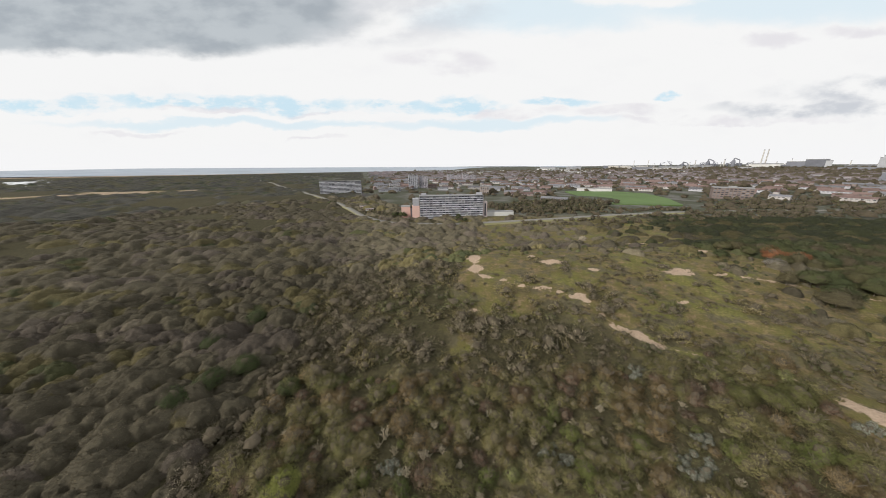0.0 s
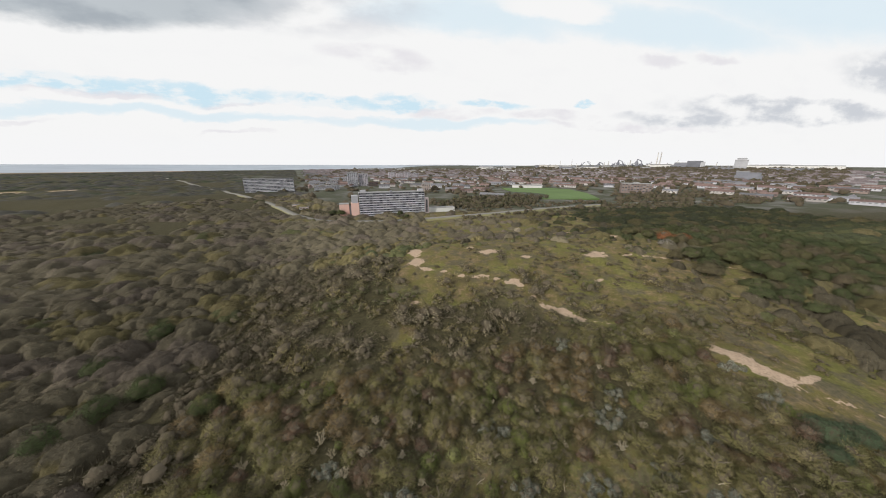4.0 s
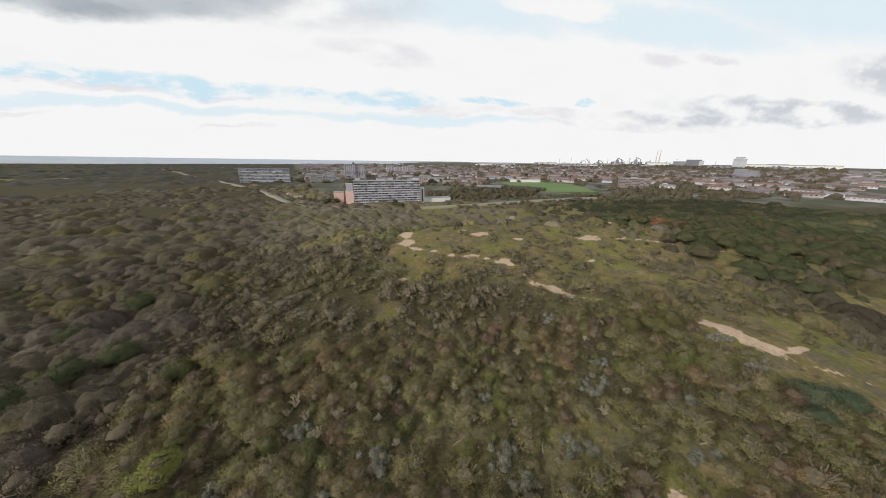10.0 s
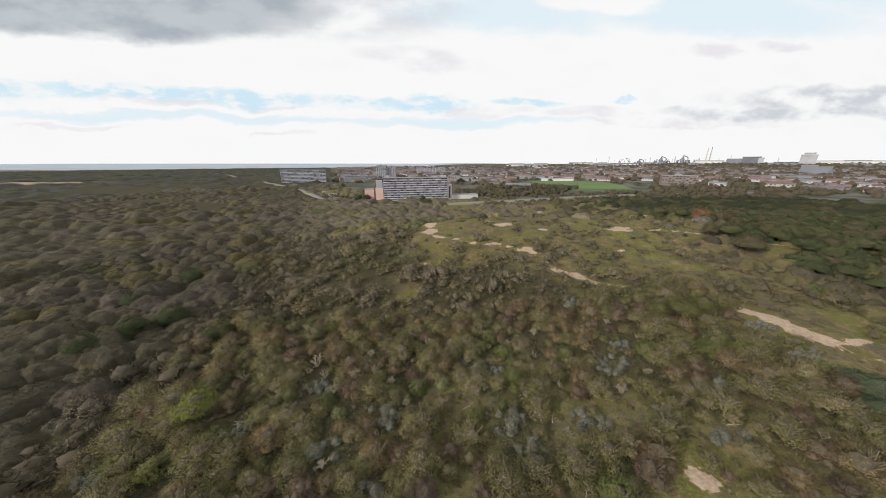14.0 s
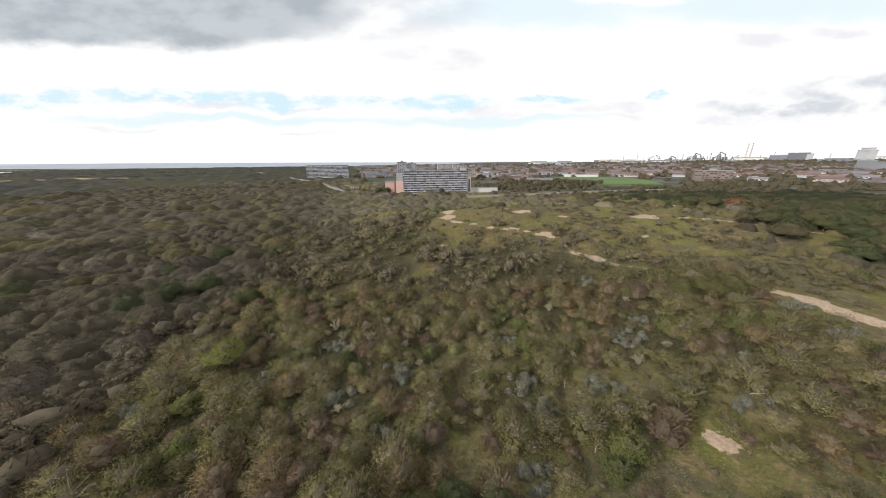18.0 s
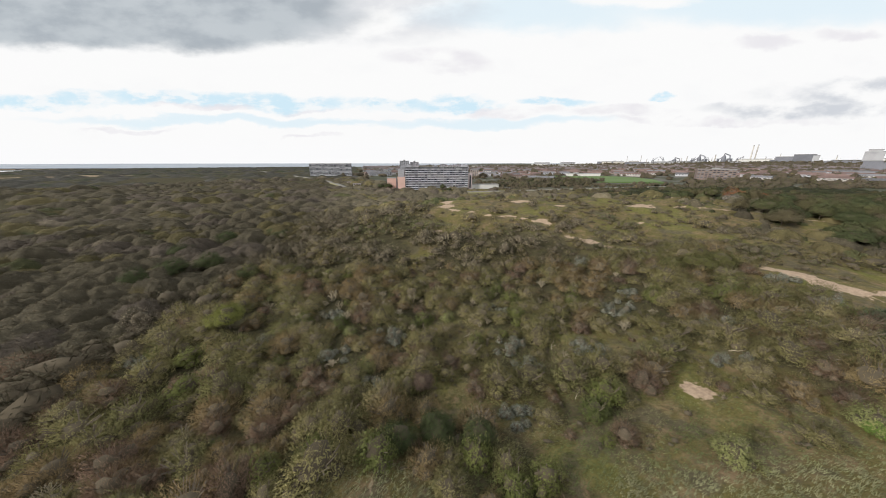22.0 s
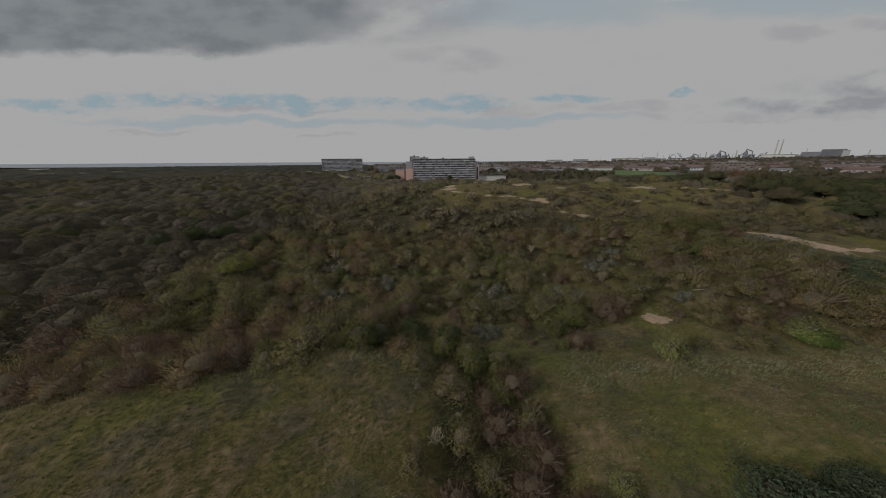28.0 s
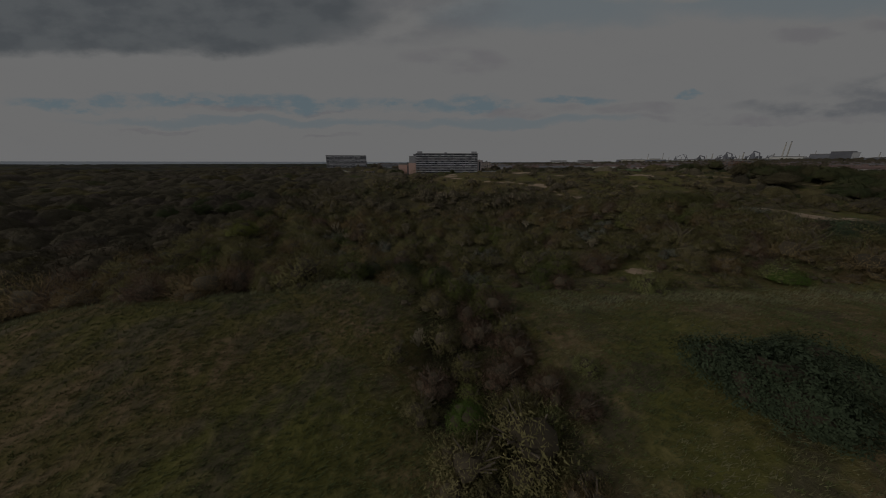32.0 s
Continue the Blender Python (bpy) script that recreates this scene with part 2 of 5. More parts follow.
def mesh_of(name, verts, faces, mat, normals=None):
    """A mesh from arrays: verts (n, 3), faces (m, 3) or (m, 4); normals round the shading of leafy crowns."""
    verts, faces = np.asarray(verts, np.float32), np.asarray(faces, np.int32)
    me = bpy.data.meshes.new(name)
    k = faces.shape[1]
    me.vertices.add(len(verts))
    me.vertices.foreach_set("co", verts.ravel())
    me.loops.add(faces.size)
    me.loops.foreach_set("vertex_index", faces.ravel())
    me.polygons.add(len(faces))
    me.polygons.foreach_set("loop_start", np.arange(0, faces.size, k, dtype=np.int32))
    me.update(calc_edges=True)
    me.polygons.foreach_set("use_smooth", np.ones(len(faces), bool))
    me.materials.append(mat)
    if normals is not None:
        at = me.attributes.new("custom_normal", "FLOAT_VECTOR", "POINT")
        at.data.foreach_set("vector", np.asarray(normals, np.float32).ravel())
    return me


def part(name, me, parent, label="", at=(0, 0, 0)):
    """Links a mesh as one part under a thing or a part."""
    ob = new(name, me)
    ob.parent = parent
    ob.location = at
    if label:
        tagged(ob, label)
    return ob


class Solid:
    """Gathers boxes and prisms into one mesh."""

    def __init__(self):
        self.v, self.f = [], []

    def box(self, x0, y0, z0, x1, y1, z1):
        i = len(self.v)
        self.v += [(x, y, z) for z in (z0, z1) for y in (y0, y1) for x in (x0, x1)]
        self.f += [tuple(i + j for j in q) for q in ((0, 2, 3, 1), (4, 5, 7, 6), (0, 1, 5, 4), (2, 6, 7, 3), (0, 4, 6, 2), (1, 3, 7, 5))]
        return self

    def gable(self, x0, y0, x1, y1, z0, rise, over=0.4):
        """A pitched roof with its ridge along x, with some thickness."""
        i, ym = len(self.v), (y0 + y1) / 2
        x0, x1, y0, y1 = x0 - over, x1 + over, y0 - over, y1 + over
        self.v += [(x0, y0, z0), (x1, y0, z0), (x1, y1, z0), (x0, y1, z0), (x0, ym, z0 + rise), (x1, ym, z0 + rise)]
        self.f += [(i, i + 1, i + 5, i + 4), (i + 2, i + 3, i + 4, i + 5), (i, i + 4, i + 3, i + 3), (i + 1, i + 2, i + 5, i + 5), (i, i + 3, i + 2, i + 1)]
        return self

    def tube(self, cx, cy, z0, z1, r0, r1, n=10):
        i = len(self.v)
        for z, r in ((z0, r0), (z1, r1)):
            self.v += [(cx + r * math.cos(2 * math.pi * k / n), cy + r * math.sin(2 * math.pi * k / n), z) for k in range(n)]
        self.f += [(i + k, i + (k + 1) % n, i + n + (k + 1) % n, i + n + k) for k in range(n)]
        self.v.append((cx, cy, z1))
        top = len(self.v) - 1
        self.f += [(i + n + k, i + n + (k + 1) % n, top, top) for k in range(n)]
        return self

    def bar(self, a, b, r):
        """A square bar from a to b."""
        a, b = Vector(a), Vector(b)
        d = (b - a).normalized()
        s = d.cross(Vector((0.3, 0.9, 0.2))).normalized() * r
        t = d.cross(s).normalized() * r
        i = len(self.v)
        self.v += [tuple(p + q) for p in (a, b) for q in (s + t, s - t, -s - t, -s + t)]
        self.f += [(i, i + 1, i + 5, i + 4), (i + 1, i + 2, i + 6, i + 5), (i + 2, i + 3, i + 7, i + 6), (i + 3, i, i + 4, i + 7), (i, i + 3, i + 2, i + 1), (i + 4, i + 5, i + 6, i + 7)]
        return self

    def mesh(self, name, mat):
        me = bpy.data.meshes.new(name)
        me.from_pydata(self.v, [], [tuple(dict.fromkeys(q)) for q in self.f])
        me.materials.append(mat)
        me.update()
        return me


def thing(name, label, category, x, y, z, turn=0.0, group="", kind=""):
    ob = new(name)
    ob.empty_display_size = 0.2
    ob.matrix_basis = pose(x, y, z, 0, 0, turn)
    return tagged(ob, label, category, group, kind)


# ---- the lie of the land ----


def waves(x, y, size, seed):
    """Smooth uneven relief between about -1 and 1, with features of that size."""
    r = np.random.RandomState(seed)
    total = np.zeros_like(x)
    for _ in range(9):
        a, s, p = r.uniform(0, 2 * np.pi), r.uniform(0.6, 1.7) * size, r.uniform(0, 2 * np.pi)
        total = total + np.sin((np.cos(a) * x + np.sin(a) * y) * 2 * np.pi / s + p)
    return total / 4.0


def hill(x, y, cx, cy, sx, sy, turn=0.0):
    c, s = np.cos(np.radians(turn)), np.sin(np.radians(turn))
    dx, dy = x - cx, y - cy
    return np.exp(-0.5 * ((c * dx + s * dy) / sx) ** 2 - 0.5 * ((c * dy - s * dx) / sy) ** 2)


def step(v, lo, hi):
    t = np.clip((v - lo) / (hi - lo), 0, 1)
    return t * t * (3 - 2 * t)


def land(x, y):
    x, y = np.asarray(x, float), np.asarray(y, float)
    far = np.hypot(x, y)
    inland = step(y, 230, 330)
    z = -4.6 * (1 - inland) * (1 - 0.6 * step(far, 150, 400))
    z += 13.0 * hill(x, y, 32, 184, 62, 40, 10) * (1 - 0.7 * step(y, 200, 300))
    z += 14.0 * hill(x, y, 165, 165, 70, 48)
    z += 6.0 * hill(x, y, 330, 190, 120, 70)
    z += 8.5 * hill(x, y, 104, 62, 40, 36)
    z += 2.0 * hill(x, y, 59, 119, 20, 22)
    z += 2.8 * hill(x, y, -30, 152, 45, 35)
    z -= 2.0 * hill(x, y, 20, 88, 26, 16)
    z -= 2.0 * hill(x, y, 36, 50, 16, 16)
    z -= 1.0 * hill(x, y, 108, 74, 14, 10)
    z += 6.6 * hill(x, y, -20, 7, 27, 10, 12)
    z += 1.4 * hill(x, y, 3, 11, 9, 6)
    z += 1.0 * hill(x, y, 17, 11, 7, 6)
    z -= 2.0 * hill(x, y, 11, 0, 5, 7)
    z += 6.0 * hill(x, y, 44, -4, 17, 13)
    z += 3.0 * hill(x, y, 75, 16, 22, 18)
    z += 3.0 * hill(x, y, 4, -26, 30, 16)
    z += 5.0 * hill(x, y, 250, 560, 90, 70)
    near = 1 - step(far, 260, 420)
    z += near * (0.55 * waves(x, y, 28, 3) + 0.22 * waves(x, y, 9, 4))
    dunes = step(far, 280, 600) * step(-x, -0.1 * y - 60, -0.1 * y + 260) * (1 - step(far, 2100, 2900))
    z += dunes * (1 - 0.75 * step(far, 900, 2000)) * (3.0 + 4.0 * waves(x, y, 320, 5) + 2.0 * waves(x, y, 90, 6))
    z -= 6.0 * step(far, 2500, 3200) * step(-x, -900, 300)
    z += 20.0 * step(far, 3000, 4900) * step(x, -600, 400) * (1 - step(x, 1200, 2000))
    # the land on the far right is raised to fit the horizon in the camera's view
    z += 0.0125 * np.clip(far - 700, 0, 2350) * step(np.degrees(np.arctan2(x, np.maximum(y, 1))), 12, 52)
    return z


# bare sand, near and far: middle, half widths, turn
BARE = [(65, 110, 4.8, 2.6, -35), (69, 106, 5.2, 3.0, -40), (72, 100, 4.2, 2.6, -50), (105.7, 69, 3.2, 3.5, -50), (107, 64, 4.0, 4.2, -60),
        (107.5, 58, 4.4, 3.6, 0), (109, 54, 4.4, 2.8, 0), (120, 52.4, 7, 1.3, 5), (95, 55, 2.1, 0.6, -20), (48.3, 29, 2.5, 2.3, 0), (4, 129, 3, 1.1, -20)]
BLOWN = [(11, 188, 4.5, 11, 0), (10, 168, 5, 7, 0), (14, 157, 4, 2.4, -30), (24, 152, 2.5, 1.5, -20), (32, 146, 2.4, 1.3, -20), (4, 252, 4.5, 6, 0),
         (49, 184, 4, 3.2, -20), (59, 173, 7, 3.4, 0), (45, 144, 4, 1.2, -20), (51, 140, 2.4, 1, -20), (58, 135, 4.4, 2.8, 0), (60, 131, 2.5, 1.8, 0),
         (125, 155, 8.5, 5.5, 5), (105, 127, 3.4, 1.4, 0), (161, 243, 12, 4, 0), (165, 194, 12, 5, -10), (143, 150, 5, 0.9, 0), (79, 162, 4.3, 2.3, 0)]
SAND = BARE + BLOWN


SHORE = [(-4880, 800), (-2850, 2050), (-2000, 2420), (-930, 2720), (300, 3150)]


def sandy(x, y):
    m = np.zeros_like(x)
    for cx, cy, a, b, turn in SAND:
        c, s = math.cos(radians(turn)), math.sin(radians(turn))
        d = np.hypot((c * (x - cx) + s * (y - cy)) / a, (c * (y - cy) - s * (x - cx)) / b)
        m = np.maximum(m, np.clip(1.4 - d, 0, 1))
    # narrow trodden paths
    for ax, ay, bx, by, w in ((16, 156, 58, 134, 0.6), (60, 130, 64, 113, 0.5), (74, 98, 100, 82, 0.5), (100, 82, 106, 72, 0.6), (110, 50, 128, 34, 0.7), (128, 34, 150, 16, 0.7), (150, 148, 190, 128, 0.8), (190, 128, 240, 112, 0.8)):
        t = np.clip(((x - ax) * (bx - ax) + (y - ay) * (by - ay)) / ((bx - ax) ** 2 + (by - ay) ** 2), 0, 1)
        d = np.hypot(x - ax - t * (bx - ax), y - ay - t * (by - ay)) / w
        m = np.maximum(m, 0.5 * np.clip(2.0 - d, 0, 1))
    # the beach
    for (ax, ay), (bx, by) in zip(SHORE, SHORE[1:]):
        t = np.clip(((x - ax) * (bx - ax) + (y - ay) * (by - ay)) / ((bx - ax) ** 2 + (by - ay) ** 2), 0, 1)
        m = np.maximum(m, 1.2 * np.clip(2.0 - np.hypot(x - ax - t * (bx - ax), y - ay - t * (by - ay)) / 70, 0, 1))
    m = np.maximum(m, 0.6 * step(hill(x, y, -900, 690, 240, 22, 30) + hill(x, y, -760, 820, 200, 30, 20), 0.5, 0.7))
    return m


def woody(x, y):
    """How densely shrubs cover the land, 0 to 1."""
    far = np.hypot(x, y)
    # the line between thicket and open dune runs up to the flats
    line = -18 + 0.12 * y + 12 * np.sin(y / 31.0)
    left = step(line + 14 - x, -18, 22)
    right = step(x - (175 + 0.25 * (y - 100)), -20, 30) * step(y, 70, 120)
    mid = 0.80 * hill(x, y, 15, 58, 48, 36) + 0.70 * hill(x, y, 74, 56, 26, 28) + 0.6 * hill(x, y, 20, 112, 34, 25) + 0.55 * hill(x, y, 84, 26, 24, 16)
    mid += 0.45 * hill(x, y, 40, 240, 70, 26) + 0.6 * hill(x, y, 150, 66, 34, 26) + 0.30 * hill(x, y, 110, 140, 60, 40)
    mid = np.maximum(mid, 0.16 + 0.0 * x)
    m = np.clip(np.maximum(np.maximum(left, right), mid), 0, 1)
    # open grass on the near dunes, up to their crest
    grassy = 1.1 * step(5.5 + 0.21 * (x + 42) - y, -2.0, 1.5) * step(7 - x, 0, 5) * step(x, -75, -55)
    grassy += 0.92 * step(14 + 0.05 * x - y, -4, 4) * step(x, 17, 24) + 0.8 * hill(x, y, 40, 44, 8, 6) + 0.8 * hill(x, y, 54, 26, 9, 7) + 1.1 * hill(x, y, 114, 50, 12, 14)
    grassy += 1.0 * step(-10 - y, 0, 6)
    gully = 1.5 * hill(x, y, 13, 3, 4.2, 13, 14) + 0.9 * hill(x, y, -4, 20, 16, 4)
    m = np.maximum(np.clip(m - np.clip(grassy, 0, 1), 0, 1), np.clip(gully, 0, 0.95))
    patchy = 0.5 + 0.5 * waves(x, y, 24, 9)
    m = np.clip(m + (patchy - 0.5) * 0.55 * (m > 0.05) * (m < 0.9), 0, 1)
    return m * (1 - np.clip(sandy(x, y) * 2, 0, 1))


def built(x, y):
    """The town, inland of the dunes."""
    t = step(y - (395 - 0.12 * (x + 40)), 0, 40) * step(x - (-60 - 0.62 * (y - 385)), 0, 60)
    t = np.maximum(t, step(x, 480, 560) * step(y, 300 - 0.1 * x, 420 - 0.1 * x))
    t = np.maximum(t, step(np.hypot(x, y), 2600, 3000) * step(x, -200, 600))
    return t


def axis(marks):
    """Grid lines: (end, spacing) runs."""
    out = [marks[0]]
    for end, gap in marks[1:]:
        n = max(1, int(round((end - out[-1]) / gap)))
        out += list(np.linspace(out[-1], end, n + 1)[1:])
    return np.array(out)


GX = axis([-4900, (-2500, 160), (-1200, 65), (-500, 25), (-260, 8), (-130, 3), (-70, 1.6), (150, 1.3), (230, 2.5), (380, 6), (900, 25), (2200, 65), (4900, 180)])
GY = axis([-700, (-150, 60), (-50, 10), (-12, 2), (150, 1.3), (230, 2.5), (420, 6), (900, 25), (2200, 60), (4900, 160)])


def build_ground():
    xx, yy = np.meshgrid(GX, GY)
    x, y = xx.ravel(), yy.ravel()
    z = land(x, y)
    i = np.arange(len(x)).reshape(xx.shape)
    faces = np.stack([i[:-1, :-1], i[:-1, 1:], i[1:, 1:], i[1:, :-1]], -1).reshape(-1, 4)
    mat = ground_material()
    me = mesh_of("ground", np.stack([x, y, z], 1), faces, mat)
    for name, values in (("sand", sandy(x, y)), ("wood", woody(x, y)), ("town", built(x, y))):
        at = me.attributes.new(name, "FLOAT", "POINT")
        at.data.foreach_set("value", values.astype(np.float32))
    me.polygons.foreach_set("use_smooth", np.ones(len(faces), bool))
    ob = new("ground", me)
    tagged(ob, "rolling coastal dune land with rough grass, moss and bare sand", "ground", kind="structure")
    return z.reshape(xx.shape)


GZ = build_ground()


def height(x, y):
    """Height of the ground sheet as built."""
    x, y = np.atleast_1d(np.asarray(x, float)), np.atleast_1d(np.asarray(y, float))
    a = np.clip(np.searchsorted(GX, x) - 1, 0, len(GX) - 2)
    b = np.clip(np.searchsorted(GY, y) - 1, 0, len(GY) - 2)
    s, t = (x - GX[a]) / (GX[a + 1] - GX[a]), (y - GY[b]) / (GY[b + 1] - GY[b])
    return (GZ[b, a] * (1 - s) + GZ[b, a + 1] * s) * (1 - t) + (GZ[b + 1, a] * (1 - s) + GZ[b + 1, a + 1] * s) * t


def ground_at(x, y):
    return float(height(x, y)[0])


# ---- plants ----
def ball(level):
    bm = bmesh.new()
    bmesh.ops.create_icosphere(bm, subdivisions=level, radius=1)
    v = np.array([q.co[:] for q in bm.verts])
    f = np.array([[q.index for q in p.verts] for p in bm.faces])
    bm.free()
    return v, f


BALLS = {n: ball(n) for n in (1, 2, 3)}
RNG = np.random.RandomState(11)


def lumpy(d, rng, rough):
    """Radius by direction: a few lobes and hollows."""
    r = np.ones(len(d))
    for _ in range(7):
        k = rng.normal(size=3) * rng.uniform(1.2, 3.6)
        r += rough * 0.4 * np.sin(d @ k + rng.uniform(0, 6.3))
    return r


def crown_arrays(rng, level, leaves, leaf, rough=0.35, squash=0.62, spray=0.3, core=0.6, slim=0.5, deep=0.70):
    """A bush crown one metre in radius: an uneven inner core, leaf clumps facing outwards, and a share (spray) of thin twigs standing out."""
    v, f = BALLS[level]
    lobes = rng.randint(1 << 30)
    rad = lumpy(v, np.random.RandomState(lobes), rough)
    w = v * (rad * (1 + rng.uniform(-0.10, 0.10, len(v))) * core)[:, None]
    w[:, 2] = np.where(w[:, 2] < 0, w[:, 2] * 0.45, w[:, 2]) * squash + squash * 0.26
    d = rng.normal(size=(leaves, 3))
    d[:, 2] = np.abs(d[:, 2]) * 0.9 - 0.15
    d /= np.linalg.norm(d, axis=1)[:, None]
    far = deep + (1.18 - deep) * rng.uniform(0, 1, leaves) ** 0.8
    r = lumpy(d, np.random.RandomState(lobes), rough) * far
    c = d * r[:, None]
    c[:, 2] = np.where(c[:, 2] < 0, c[:, 2] * 0.45, c[:, 2]) * squash + squash * 0.26
    any_way = rng.normal(size=(leaves, 3))
    n = d * 1.8 + any_way * 0.55 + np.array([0, 0, 0.25])
    a = np.cross(n, rng.normal(size=(leaves, 3)))
    a /= np.linalg.norm(a, axis=1)[:, None]
    b = np.cross(n, a)
    twig = rng.uniform(size=leaves) < spray
    up = d * 0.9 + np.array([0, 0, 0.5]) + any_way * 0.4
    up /= np.linalg.norm(up, axis=1)[:, None]
    a = np.where(twig[:, None], up * 2.5, a)
    b = np.where(twig[:, None], np.cross(up, any_way), b)
    b /= np.linalg.norm(b, axis=1)[:, None]
    b = np.where(twig[:, None], b * 0.15, b * slim)
    s = leaf * rng.uniform(0.6, 1.5, leaves)[:, None]
    tip, left, right = c + a * s, c - a * s * 0.6 + b * s, c - a * s * 0.6 - b * s
    # every leaf turns its face outwards and is shaded as part of the dome
    out = (np.cross(left - tip, right - tip) * d).sum(1) < 0
    left[out], right[out] = right[out].copy(), left[out].copy()
    tri = np.stack([tip, left, right], 1).reshape(-1, 3)
    dome = d + any_way * 0.30
    dome = np.repeat(dome / np.linalg.norm(dome, axis=1)[:, None], 3, 0)
    if core <= 0:
        return tri, np.arange(leaves * 3).reshape(-1, 3), dome
    return np.concatenate([w, tri]), np.concatenate([f, np.arange(leaves * 3).reshape(-1, 3) + len(w)]), np.concatenate([v, dome])


def crown_normals(v, n, squash):
    """Blends each lobe's own roundness with that of the whole crown."""
    whole = v / np.array([1.0, 1.0, max(squash, 0.5)]) + np.array([0, 0, 0.15])
    whole /= np.maximum(np.linalg.norm(whole, axis=1), 1e-6)[:, None]
    n = n * 0.7 + whole * 0.6 + np.array([0, 0, 0.1])
    return n / np.maximum(np.linalg.norm(n, axis=1), 1e-6)[:, None]


def clump(rng, lobes, level, leaves, leaf, rough, squash, spray, core, slim, deep=0.66):
    """A domed crown of several billowing lobes, about one metre in radius and over a metre high."""
    vs, fs, ns, n = [], [], [], 0
    for k in range(lobes):
        a, out = k * 6.283 / max(lobes - 1, 1) + rng.uniform(-0.5, 0.5), rng.uniform(0.0, 0.18) if k == 0 else rng.uniform(0.36, 0.66)
        r = rng.uniform(0.58, 0.76) if k == 0 else rng.uniform(0.34, 0.54)
        v, f, nn = crown_arrays(rng, level, int(leaves * r * r * 2.4 / lobes), leaf / r, rough, squash * (1.2 if k == 0 else 1.1), spray, core, slim, deep)
        v = v * r + np.array([math.cos(a) * out, math.sin(a) * out, squash * rng.uniform(0.12, 0.30) if k == 0 else squash * rng.uniform(-0.08, 0.20)])
        vs.append(v), fs.append(f + n), ns.append(nn)
        n += len(v)
    v = np.concatenate(vs)
    return v, np.concatenate(fs), crown_normals(v, np.concatenate(ns), squash)


def shade_cores(me, faces):
    """Sets apart the inner cores (faces that share corners) from the single leaves, and colours them dark for the shade
    inside.
    """
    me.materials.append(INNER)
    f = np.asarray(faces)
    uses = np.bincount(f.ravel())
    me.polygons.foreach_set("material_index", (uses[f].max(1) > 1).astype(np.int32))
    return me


def stem_solid(rng, n, reach, top, r):
    s = Solid()
    for i in range(n):
        a = rng.uniform(0, 6.28)
        mid = (math.cos(a) * reach * 0.35, math.sin(a) * reach * 0.35, top * 0.5)
        end = (math.cos(a + 0.4) * reach, math.sin(a + 0.4) * reach, top * rng.uniform(0.8, 1.1))
        s.bar((0.06 * math.cos(a), 0.06 * math.sin(a), -0.15), mid, r)
        s.bar(mid, end, r * 0.6)
        s.bar(mid, (mid[0] * 1.9 - 0.2, mid[1] * 1.9 + 0.2, top * 0.9), r * 0.45)
    return s


def branching(rng, mat):
    """A bare crown one metre in radius: limbs that fork three times into thin pale twigs."""
    s = Solid()

    def grow(a, way, length, r, left):
        b = a + way * length
        s.bar(a, b, r)
        if not left:
            return
        for _ in range(3):
            turn = Vector(rng.normal(size=3)) * 0.42 + Vector((0, 0, 0.16))
            grow(a + way * length * rng.uniform(0.55, 1.0), (way + turn).normalized(), length * rng.uniform(0.5, 0.8), r * 0.62, left - 1)

    for k in range(7):
        a = k * 0.9 + rng.uniform(-0.3, 0.3)
        out = rng.uniform(0.25, 0.8)
        grow(Vector((0.05 * math.cos(a), 0.05 * math.sin(a), 0.0)), Vector((out * math.cos(a), out * math.sin(a), 1.0)).normalized(), rng.uniform(0.4, 0.62), 0.026, 3)
    return s.mesh("crown", mat)


BARK = plain("grey_bark", (0.14, 0.115, 0.09), 0.9, 0.3, 2.0)
# Dark colour for crown cores, with the shade between twigs painted in.
INNER = plain("shaded_core", (0.078, 0.064, 0.044), 0.95, 0.3, 2.0)
PALE_BARK = plain("bleached_wood", (0.34, 0.29, 0.22), 0.85, 0.25, 2.0)

